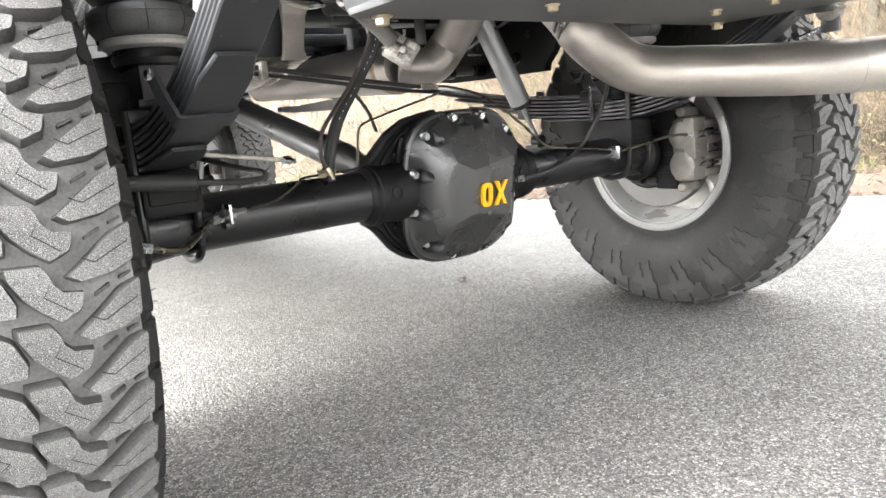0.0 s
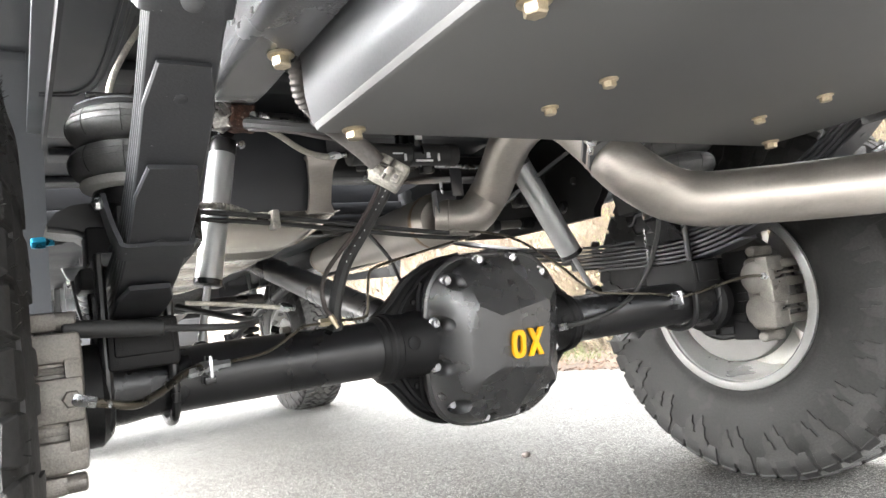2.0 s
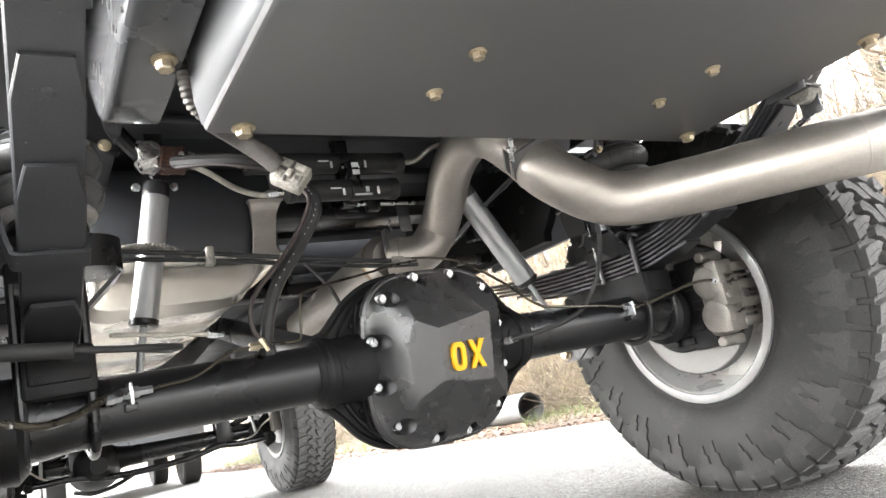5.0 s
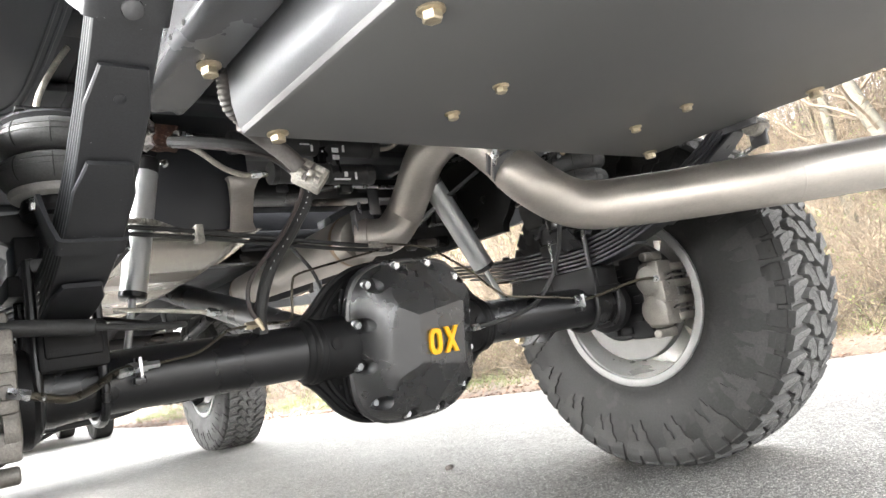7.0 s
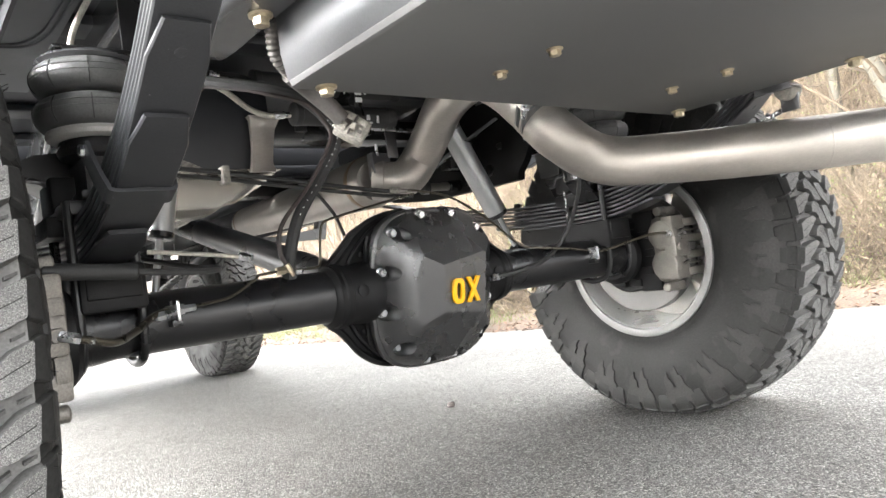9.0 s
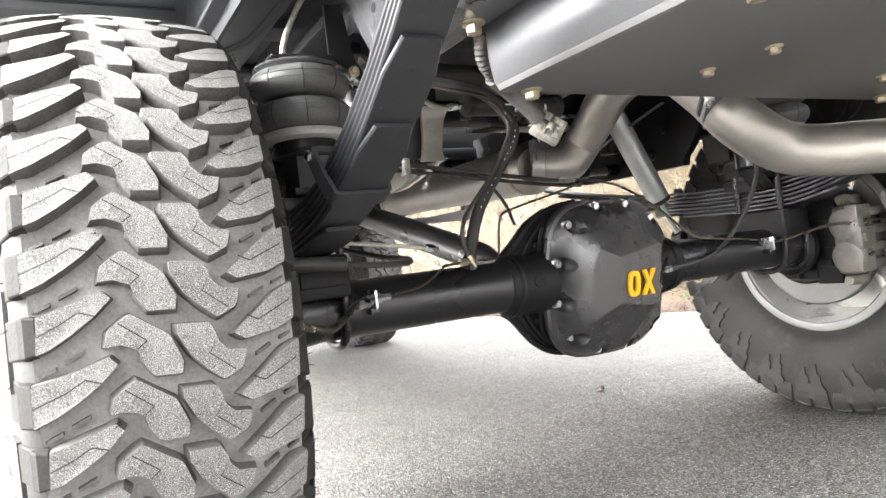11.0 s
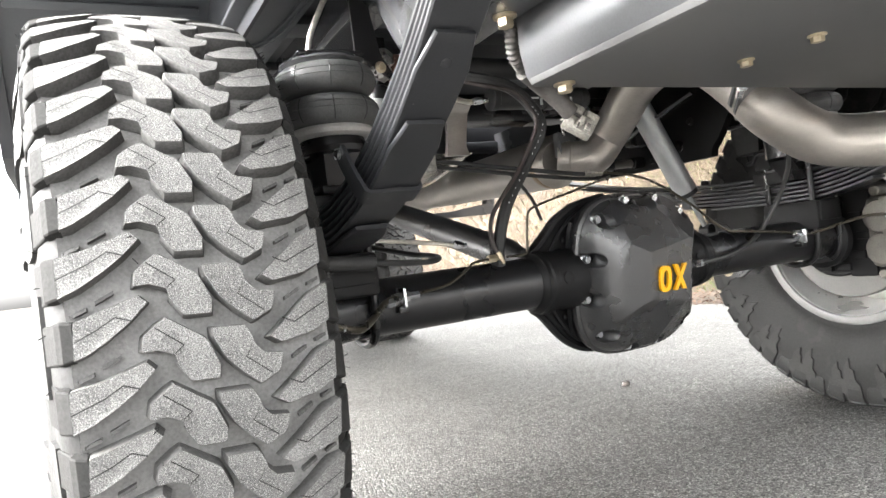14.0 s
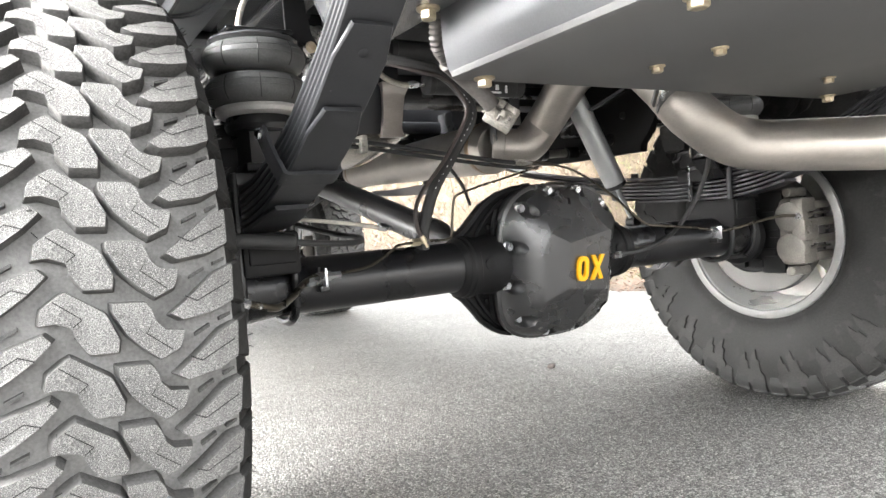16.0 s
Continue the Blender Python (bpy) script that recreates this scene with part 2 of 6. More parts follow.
def box(bm, lo, hi, bev=0.0, m=None, seg=2):
    vs = [bm.verts.new((x, y, z)) for x in (lo[0], hi[0]) for y in (lo[1], hi[1]) for z in (lo[2], hi[2])]
    fs = [bm.faces.new([vs[i] for i in f]) for f in ((0, 1, 3, 2), (4, 6, 7, 5), (0, 4, 5, 1), (2, 3, 7, 6), (0, 2, 6, 4), (1, 5, 7, 3))]
    if bev:
        es = list({e for f in fs for e in f.edges})
        made = bmesh.ops.bevel(bm, geom=es, offset=bev, segments=seg, affect="EDGES", profile=0.5)
        vs = list({v for f in made["faces"] for v in f.verts} | {v for v in vs if v.is_valid})
    if m is not None:
        bmesh.ops.transform(bm, matrix=m, verts=[v for v in vs if v.is_valid])
    return bm


def frame_of(d):
    d = Vector(d).normalized()
    a = d.cross(Vector((0, 0, 1)) if abs(d.z) < 0.9 else Vector((0, 1, 0))).normalized()
    return a, d.cross(a).normalized()


def rings(bm, loops, cap=True, closed=False):
    rows = [[bm.verts.new(p) for p in loop] for loop in loops]
    k = len(rows[0])
    pairs = list(zip(rows, rows[1:])) + ([(rows[-1], rows[0])] if closed else [])
    for a, b in pairs:
        for i in range(k):
            bm.faces.new((a[i], a[(i + 1) % k], b[(i + 1) % k], b[i]))
    if cap and not closed:
        bm.faces.new(rows[0][::-1])
        bm.faces.new(rows[-1])
    return rows


def sweep(bm, pts, r, seg=10, cap=True, radii=None, flat=1.0):
    """A round bar along a line of points, with a steady twist."""
    pts = [Vector(p) for p in pts]
    loops, a = [], None
    for i, p in enumerate(pts):
        d = (pts[min(i + 1, len(pts) - 1)] - pts[max(i - 1, 0)]).normalized()
        a = frame_of(d)[0] if a is None else (a - d * a.dot(d)).normalized()
        b = d.cross(a)
        rad = radii[i] if radii else r
        loops.append([p + a * math.cos(t) * rad + b * math.sin(t) * rad * flat for t in (2 * math.pi * j / seg for j in range(seg))])
    rings(bm, loops, cap)
    return bm


def curve(pts, n=8):
    """Points of a smooth line through pts."""
    p = [Vector(q) for q in pts]
    p = [2 * p[0] - p[1], *p, 2 * p[-1] - p[-2]]
    res = []
    for i in range(1, len(p) - 2):
        for k in range(n):
            t = k / n
            res.append(0.5 * ((2 * p[i]) + (p[i + 1] - p[i - 1]) * t + (2 * p[i - 1] - 5 * p[i] + 4 * p[i + 1] - p[i + 2]) * t * t
                              + (3 * p[i] - p[i - 1] - 3 * p[i + 1] + p[i + 2]) * t ** 3))
    res.append(p[-2])
    return res


def lathe(bm, prof, origin, axis, seg=32, cap=True):
    """Revolves (distance along the axis, radius) pairs."""
    a, b = frame_of(axis)
    d, o = Vector(axis).normalized(), Vector(origin)
    loops = [[o + d * h + a * math.cos(t) * r + b * math.sin(t) * r for t in (2 * math.pi * j / seg for j in range(seg))] for h, r in prof]
    rings(bm, loops, cap)
    return bm


def cyl(bm, p0, p1, r, seg=20, bev=0.0, r1=None):
    p0, p1 = Vector(p0), Vector(p1)
    L = (p1 - p0).length
    r1 = r if r1 is None else r1
    prof = [(0, r), (L, r1)] if not bev else [(0, r - bev), (bev, r), (L - bev, r1), (L, r1 - bev)]
    return lathe(bm, prof, p0, p1 - p0, seg)


def prism(bm, pts, depth):
    """A slab: the loop pts (3D, in one plane) pushed along depth."""
    d = Vector(depth)
    rings(bm, [[Vector(p) for p in pts], [Vector(p) + d for p in pts]])
    return bm


def hexbolt(bm, p, axis, r, h, flange=1.35):
    d = Vector(axis).normalized()
    p = Vector(p)
    if flange:
        lathe(bm, [(0, r * flange), (h * 0.2, r * flange), (h * 0.3, r * 1.05)], p, d, 18)
    lathe(bm, [(h * 0.2, r), (h * 0.88, r), (h, r * 0.86)], p, d, 6)
    return bm


def thing(name, base, label, category, group="", kind=""):
    e = new(name)
    e.empty_display_size = 0.05
    e.location = base
    return tagged(e, label, category, group, kind)


def mesh_of(name, bm, mats, sharp=35):
    bmesh.ops.recalc_face_normals(bm, faces=bm.faces)
    me = bpy.data.meshes.new(name)
    bm.to_mesh(me)
    bm.free()
    for m in mats if isinstance(mats, (list, tuple)) else [mats]:
        me.materials.append(m)
    for p in me.polygons:
        p.use_smooth = True
    me.set_sharp_from_angle(angle=radians(sharp))
    return me


def part(name, bm, mats, parent, label="", sharp=35):
    """One mesh, given in world places, under a thing or a part."""
    ob = new(name, mesh_of(name, bm, mats, sharp))
    root = parent
    shift = Vector((0, 0, 0))
    while root:
        shift += root.location
        root = root.parent
    ob.parent = parent
    if parent.parent is None:
        ob.matrix_parent_inverse = Matrix.Translation(-Vector(parent.location))
    if label:
        ob["label"] = label
    return ob


def solid(name, bm, mats, label, category="", group="", kind="", sharp=35):
    return tagged(new(name, mesh_of(name, bm, mats, sharp)), label, category, group, kind)

AXLE_Z, WHEEL_X, TYRE_R = 0.515, 1.035, 0.538
LUGS = 50


# ---- ground and road ----
def road_edge(y):
    pts = ((-60, 12.0), (-12, 6.2), (-4, 4.35), (-0.1, 3.6), (0.45, 3.42), (3.0, 2.75), (4.0, 2.52), (5.8, 2.12), (9.4, 2.0), (14, 2.05), (30, 4), (90, 14))
    for (y0, x0), (y1, x1) in zip(pts, pts[1:]):
        if y <= y1:
            t = max(0, (y - y0) / (y1 - y0))
            return x0 + (x1 - x0) * t
    return pts[-1][1]


def ground_height(x, y):
    d = x - road_edge(y)
    h = -0.03
    if d > 0:
        h += 0.035 * min(1, d / 0.3)
        h += 0.03 * noise.noise((x * 1.3, y * 1.3, 0)) * min(1, d)
    if d > 1.2:
        t = min(1, (d - 1.2) / 5.5)
        h += 2.6 * t * t * (3 - 2 * t) + 0.12 * noise.noise((x * 0.5, y * 0.5, 3)) * min(1, d - 1.2)
    if d > 8.5:
        h += (d - 8.5) * 0.05
    return h


bm = B()
xs = [-400, -150, -60, -20, -5, 0, 2, *[2.4 + 0.25 * i for i in range(34)], 11.5, 12.5, 14, 17, 22, 30, 60, 150, 400]
ys = [-400, -150, -60, -30, -18, -12, *[-9 + 0.5 * i for i in range(60)], 22, 25, 30, 40, 60, 120, 400]
grid = [[bm.verts.new((x, y, ground_height(x, y) if abs(x) < 60 and abs(y) < 100 else (ground_height(min(x, 60), y) if abs(y) < 100 else -0.03))) for y in ys] for x in xs]
for i in range(len(xs) - 1):
    for j in range(len(ys) - 1):
        bm.faces.new((grid[i][j], grid[i + 1][j], grid[i + 1][j + 1], grid[i][j + 1]))
solid("ground", bm, SOIL, "brown leaf-littered verge and bank beside the road", "ground", kind="structure", sharp=60)

bm = B()
edge = []
for i in range(361):
    y = -60 + i * 150 / 360
    edge.append((road_edge(y) + 0.05 * noise.noise((0, y * 1.7, 1)) + 0.03 * noise.noise((0, y * 6, 2)), y))
top = [bm.verts.new((x, y, 0.0)) for x, y in edge]
far = [bm.verts.new((-60, y, 0.0)) for x, y in edge]
low = [bm.verts.new((x + 0.03, y, -0.05)) for x, y in edge]
for i in range(360):
    bm.faces.new((far[i], top[i], top[i + 1], far[i + 1]))
    bm.faces.new((top[i], low[i], low[i + 1], top[i + 1]))
solid("road", bm, ASPHALT, "grey worn coarse asphalt road surface", "road", kind="structure", sharp=60)


# ---- wheels ----
SHOULDER = ((0.0, 0.135, 0.0117), (0.1, 0.147, 0.024), (0.2, 0.154, 0.043), (0.6, 0.163, 0.11))
SIDE = ((0.0, TYRE_R - 0.019), (0.08, TYRE_R - 0.021), (0.115, TYRE_R - 0.027), (0.13, TYRE_R - 0.022), (0.139, TYRE_R - 0.029), (0.148, 0.492), (0.151, 0.468), (0.153, 0.458), (0.157, 0.446),
        (0.162, 0.425), (0.164, 0.39), (0.163, 0.35), (0.158, 0.315), (0.15, 0.287), (0.147, 0.284), (0.146, 0.279), (0.138, 0.266), (0.12, 0.255))


def tread_place(v, u, h, n=LUGS):
    """Place on the tyre: v across the tread (0 outer edge, 1 inner), u up in pitches, h out of the tread face. Wheel centre at 0."""
    w = 2 * v - 1
    if abs(w) <= 0.9:
        x, r = w * 0.15, TYRE_R - 0.016 * abs(w) ** 3
        nx, nr = 0.25 * w ** 3, 1.0
    else:
        s = min(0.599, abs(w) - 0.9)
        for (s0, x0, d0), (s1, x1, d1) in zip(SHOULDER, SHOULDER[1:]):
            if s0 <= s < s1:
                t = (s - s0) / (s1 - s0)
                x, r = math.copysign(x0 + (x1 - x0) * t, w), TYRE_R - d0 - (d1 - d0) * t
        k = min(1, s / 0.15)
        nx, nr = math.copysign(0.25 + 0.65 * k, w), 1.0 - 0.65 * k
    a = 2 * math.pi * u / n
    x, r = x + nx * h, r + nr * h
    return Vector((x, -r * math.cos(a), r * math.sin(a)))


def eased(loop, k=0.055):
    """Cut each corner of a loop a little."""
    res = []
    for i, (v, u) in enumerate(loop):
        for v1, u1 in (loop[i - 1], loop[(i + 1) % len(loop)]):
            res.append((v + (v1 - v) * k, u + (u1 - u) * k))
    return res


def lug_mesh(name, loop, side=None, sipe=(), n=LUGS, depth=0.019):
    bm = B()
    loop = eased(loop)
    cx, cy = sum(p[0] for p in loop) / len(loop), sum(p[1] for p in loop) / len(loop)

    def block(pts, deep, grow):
        topv = [bm.verts.new(tread_place(v, u, 0, n)) for v, u in pts]
        rim = [bm.verts.new(tread_place(cx + (v - cx) * 1.012, cy + (u - cy) * 1.03, -0.0015, n)) for v, u in pts]
        botv = [bm.verts.new(tread_place(cx + (v - cx) * grow, cy + (u - cy) * grow, -deep, n)) for v, u in pts]
        k = len(pts)
        bm.faces.new(topv).material_index = 0
        for i in range(k):
            j = (i + 1) % k
            bm.faces.new((topv[i], topv[j], rim[j], rim[i])).material_index = 1
            bm.faces.new((rim[i], rim[j], botv[j], botv[i])).material_index = 1
    block(loop, depth, 1.1)
    if side:
        skin = 2 if side[-1][0] < 0.5 else 3
        rowv = []
        for v, lo, hi, lift in side:
            rowv.append([bm.verts.new(tread_place(v, u, hh, n)) for u, hh in ((lo - 0.05, lift - 0.017), (lo, lift - 0.0015), (lo + 0.03, lift), (hi - 0.03, lift), (hi, lift - 0.0015), (hi + 0.05, lift - 0.017))])
        for a, b in zip(rowv, rowv[1:]):
            for i in range(5):
                bm.faces.new((a[i], a[i + 1], b[i + 1], b[i])).material_index = skin
        end = [bm.verts.new(tread_place(side[-1][0], u, side[-1][3] - 0.014, n)) for u in (side[-1][1] - 0.05, side[-1][2] + 0.05)]
        bm.faces.new((*rowv[-1], end[1], end[0])).material_index = skin
    for (v0, u0), (v1, u1) in zip(sipe, sipe[1:]):
        q = [bm.verts.new(tread_place(v, u, 0.0006, n)) for v, u in ((v0, u0 - 0.011), (v1, u1 - 0.011), (v1, u1 + 0.011), (v0, u0 + 0.011))]
        bm.faces.new(q).material_index = 3
    bmesh.ops.triangulate(bm, faces=[f for f in bm.faces if len(f.verts) > 4])
    return mesh_of(name, bm, [TREAD, WALL, DUSTY_DIM, RUBBER], 30)


OUTER = ((0.143, 0.2), (0.285, 0.4), (0.311, 0.27), (0.25, 0.015), (0.182, -0.2), (0.114, -0.375))
SHAPES = (
    ([(0.052, 0.14), *OUTER, (0.047, -0.49)], ((0.05, -0.49, 0.14, 0), (0.02, -0.5, 0.17, 0), (-0.002, -0.5, 0.18, -0.001), (-0.008, -0.5, 0.18, -0.005), (-0.12, -0.48, 0.34, -0.003), (-0.2, -0.42, 0.34, -0.005))),
    ([(0.085, 0.13), *OUTER, (0.076, -0.425)], ((0.08, -0.425, 0.13, 0), (0.045, -0.46, 0.16, 0), (0.022, -0.46, 0.17, -0.001), (0.016, -0.46, 0.17, -0.005), (-0.07, -0.47, 0.2, -0.003), (-0.12, -0.44, 0.2, -0.005))),
    ([(0.364, 0.0), (0.483, -0.39), (0.519, -0.815), (0.511, -1.01), (0.42, -0.985), (0.38, -0.69), (0.41, -0.71), (0.377, -0.55), (0.323, -0.45), (0.277, -0.46), (0.287, -0.23), (0.334, -0.07)], None),
    ([(0.508, -0.25), (0.614, -0.28), (0.632, -0.4), (0.641, -0.53), (0.604, -0.51), (0.643, -0.6), (0.672, -0.747), (0.74, -0.805), (0.72, -1.08), (0.65, -1.22), (0.599, -1.03), (0.545, -0.76), (0.507, -0.405)], None),
    ([(0.945, -0.77), (0.935, -1.39), (0.859, -1.55), (0.74, -1.63), (0.7, -1.51), (0.737, -1.385), (0.813, -1.12), (0.868, -0.92)],
     ((0.938, -1.4, -0.77, 0), (0.975, -1.44, -0.72, 0), (1.0, -1.48, -0.68, -0.001), (1.006, -1.48, -0.7, -0.004), (1.05, -1.5, -0.68, -0.002), (1.12, -1.46, -0.74, -0.002), (1.15, -1.44, -0.76, -0.006))),
)
# which of the pitches carry each lug: the outer lugs alternate long and short
TURNS = (range(0, LUGS, 2), range(1, LUGS, 2), range(LUGS), range(LUGS), range(LUGS))
SIPE_A = ((0.083, -0.16), (0.15, -0.03), (0.209, 0.119), (0.256, 0.033))
SIPES = (((0.05, -0.2), *SIPE_A[1:]), SIPE_A, ((0.323, -0.12), (0.408, -0.436), (0.377, -0.541)), ((0.62, -0.689), (0.607, -0.772), (0.691, -1.088)), ((0.752, -1.248), (0.794, -1.35), (0.925, -1.079)))
LUG_MESHES = [lug_mesh("tread_lug", s, e, z) for (s, e), z in zip(SHAPES, SIPES)]


def groove_bar(v0, u0, v1, u1):
    """A small raised bar on the groove floor between the shoulder lugs."""
    bm = B()
    pts = ((v0, u0 - 0.03), (v1, u1 - 0.03), (v1, u1 + 0.03), (v0, u0 + 0.03))
    rings(bm, [[tread_place(v, u, h, LUGS) for v, u in pts] for h in (-0.022, -0.0125)])
    return mesh_of("groove_bar", bm, WALL, 30)


def rubber_hairs(c, n=230):
    """Short moulding hairs along the edges of the tread."""
    bm = B()
    pick = random.Random(11)
    for i in range(n):
        v = pick.choice((-0.03, 0.3, 0.97, 1.02, 1.04))
        p = tread_place(v, pick.uniform(0, LUGS), -0.002) + Vector(c)
        d = (p - Vector(c))
        d = (Vector((0.9 if v > 0.5 else -0.3, d.y, d.z)).normalized() + Vector((pick.uniform(-0.5, 0.5), pick.uniform(-0.5, 0.5), pick.uniform(-0.5, 0.5)))).normalized()
        sweep(bm, [p, p + d * pick.uniform(0.005, 0.011)], 0.0006, 3)
    return bm


BARS = [groove_bar(*b) for b in ((0.03, 0.258, 0.075, 0.245), (0.078, 0.248, 0.126, 0.33), (0.153, 0.405, 0.214, 0.53), (0.785, -0.93, 0.845, -0.795), (0.887, -0.718, 0.94, -0.625))]


def tyre_carcass(c, n=LUGS):
    bm = B()
    half = list(SIDE)
    prof = [(-x, r) for x, r in half[::-1]] + half[1:]
    lathe(bm, prof, c, (1, 0, 0), 96, cap=False)
    for f in bm.faces:
        m = f.calc_center_median() - Vector(c)
        f.material_index = 1 if abs(m.x) < 0.125 else 0
    return bm


def side_x(r):
    for (x0, r0), (x1, r1) in zip(SIDE, SIDE[1:]):
        if r1 <= r <= r0:
            return x0 + (x1 - x0) * (r0 - r) / max(1e-6, r0 - r1)
    return SIDE[-1][0]


def hook_mesh(sgn, n=LUGS):
    """A raised toothed figure on the sidewall below the shoulder, two pitches long."""
    bm = B()
    step = 2 * math.pi / n
    loop = ((0.0, 0.488), (0.5, 0.488), (1.0, 0.488), (1.7, 0.488), (1.7, 0.455), (1.52, 0.446), (1.5, 0.41), (1.18, 0.388), (1.12, 0.412), (0.98, 0.414), (0.96, 0.438), (0.8, 0.438), (0.78, 0.4), (0.46, 0.372), (0.38, 0.402), (0.2, 0.406), (0.18, 0.44), (0.0, 0.452))

    def at(u, r, lift):
        return Vector((sgn * (side_x(r) + lift), -r * math.cos(u * step), r * math.sin(u * step)))
    bm.faces.new([bm.verts.new((u, r, 0)) for u, r in loop])
    cuts = [((0, r, 0), (0, 1, 0)) for r in (0.398, 0.412, 0.427, 0.442, 0.457, 0.472)] + [((0.35 * k, 0, 0), (1, 0, 0)) for k in range(1, 5)]
    for co, no in cuts:
        bmesh.ops.bisect_plane(bm, geom=bm.verts[:] + bm.edges[:] + bm.faces[:], dist=1e-5, plane_co=co, plane_no=no)
    rim = [e for e in bm.edges if e.is_boundary]
    low = {v: bm.verts.new(v.co) for e in rim for v in e.verts}
    for e in rim:
        bm.faces.new((e.verts[0], e.verts[1], low[e.verts[1]], low[e.verts[0]]))
    bottom = set(low.values())
    for v in bm.verts:
        v.co = at(v.co.x, v.co.y, -0.003 if v in bottom else 0.0045)
    bmesh.ops.recalc_face_normals(bm, faces=bm.faces[:])
    return mesh_of("sidewall_block", bm, HOOK, 30)


HOOKS = [hook_mesh(-1), hook_mesh(1)]


def wheel_rim(c, parent):
    """The rim, its disc with windows, the hub. Inboard is +x."""
    c = Vector(c)
    bm = B()
    prof = [(0.14, 0.2705), (0.146, 0.2695), (0.1485, 0.264), (0.147, 0.249), (0.14, 0.242), (0.12, 0.239), (0.10, 0.236), (0.03, 0.226), (-0.02, 0.222), (-0.06, 0.222),
            (-0.11, 0.236), (-0.14, 0.252), (-0.142, 0.264), (-0.12, 0.268), (0.0, 0.24), (0.12, 0.266), (0.134, 0.2695)]
    a, b = Vector((0, 1, 0)), Vector((0, 0, 1))
    loops = [[c + Vector((h, 0, 0)) + a * math.cos(t) * r + b * math.sin(t) * r for t in (2 * math.pi * j / 72 for j in range(72))] for h, r in prof]
    rings(bm, loops, closed=True)
    rim = part("rim", bm, RIM, parent, "polished aluminium rim barrel")
    bm = B()
    lip = [[c + Vector((h, 0, 0)) + a * math.cos(t) * r + b * math.sin(t) * r for t in (2 * math.pi * j / 72 for j in range(72))]
           for h, r in ((0.146, 0.2715), (0.1505, 0.2705), (0.152, 0.266), (0.151, 0.248), (0.147, 0.244), (0.145, 0.25))]
    rings(bm, lip, closed=True)
    part("rim_lip", bm, LIP, rim, "matt machined rim lip")
    bm = B()
    lathe(bm, [(-0.075, 0.225), (-0.045, 0.226), (-0.04, 0.19), (-0.07, 0.188)], c, (1, 0, 0), 64, cap=False)
    lathe(bm, [(-0.08, 0.125), (-0.03, 0.125), (-0.03, 0.06), (-0.08, 0.06)], c, (1, 0, 0), 48)
    for k in range(8):
        t = 2 * math.pi * k / 8 + 0.2
        d, s = a * math.cos(t) + b * math.sin(t), -a * math.sin(t) + b * math.cos(t)
        x0, x1 = Vector((-0.075, 0, 0)), Vector((-0.04, 0, 0))
        q = [d * 0.115 - s * 0.046, d * 0.205 - s * 0.062, d * 0.205 + s * 0.062, d * 0.115 + s * 0.046]
        rings(bm, [[c + p + x0 for p in q], [c + p + x1 for p in q]])
    part("wheel_disc", bm, RIM_DULL, rim, "windowed wheel disc")
    return rim


def wheel(c, label):
    w = thing("wheel", (c[0], c[1], 0), label, "wheel", "truck wheels")
    tyre = part("tyre", tyre_carcass(c), [RUBBER, GROOVE], w, "black off-road mud tyre with dusty tread blocks")
    for me, turns in zip(LUG_MESHES, TURNS):
        for k in turns:
            ob = new("tread_lug", me)
            ob.parent = tyre
            ob.matrix_basis = Matrix.Translation(c) @ Matrix.Rotation(-2 * math.pi * (k - 0.02) / LUGS, 4, "X")
    for me in BARS:
        for k in range(LUGS):
            ob = new("groove_bar", me)
            ob.parent = tyre
            ob.matrix_basis = Matrix.Translation(c) @ Matrix.Rotation(-2 * math.pi * (k - 0.02) / LUGS, 4, "X")
    for me in HOOKS:
        for k in range(20):
            ob = new("sidewall_block", me)
            ob.parent = tyre
            ob.matrix_basis = Matrix.Translation(c) @ Matrix.Rotation(-2 * math.pi * k / 20, 4, "X")
    wheel_rim(c, w)
    hairs = part("rubber_hair", rubber_hairs(c), RUBBER, tyre, "fine moulding hairs")
    tagged(hairs, "fine moulding hairs", kind="stuff")
    return w


w = wheel((-WHEEL_X, 0, AXLE_Z), "large off-road tyre on polished aluminium rim, dusty tread")
copy_thing(w, pose(WHEEL_X, 0, 0, 0, 0, 180))
copy_thing(w, pose(0.975, 3.88, 0, 0, 0, 180))
copy_thing(w, pose(-0.975, 3.88, 0))


# ---- rear axle ----
axle = thing("rear_axle", (0, 0, 0.3), "black painted rear drive axle with faceted differential cover", "axle")
PITCH = Matrix.Translation((0.012, 0, 0.517)) @ Matrix.Rotation(radians(9), 4, "X")


def tilt(x, y, z):
    """From the housing's own frame (x, rearward depth as -y, z about the axle line) to the world."""
    return PITCH @ Vector((x, y, z))


def octo(rx, rz, n=40, power=3.4):
    res = []
    for i in range(n):
        t = 2 * math.pi * i / n
        c, s = math.cos(t), math.sin(t)
        k = (abs(c) ** power + abs(s) ** power) ** (-1 / power)
        res.append((rx * k * c, rz * k * s))
    return res


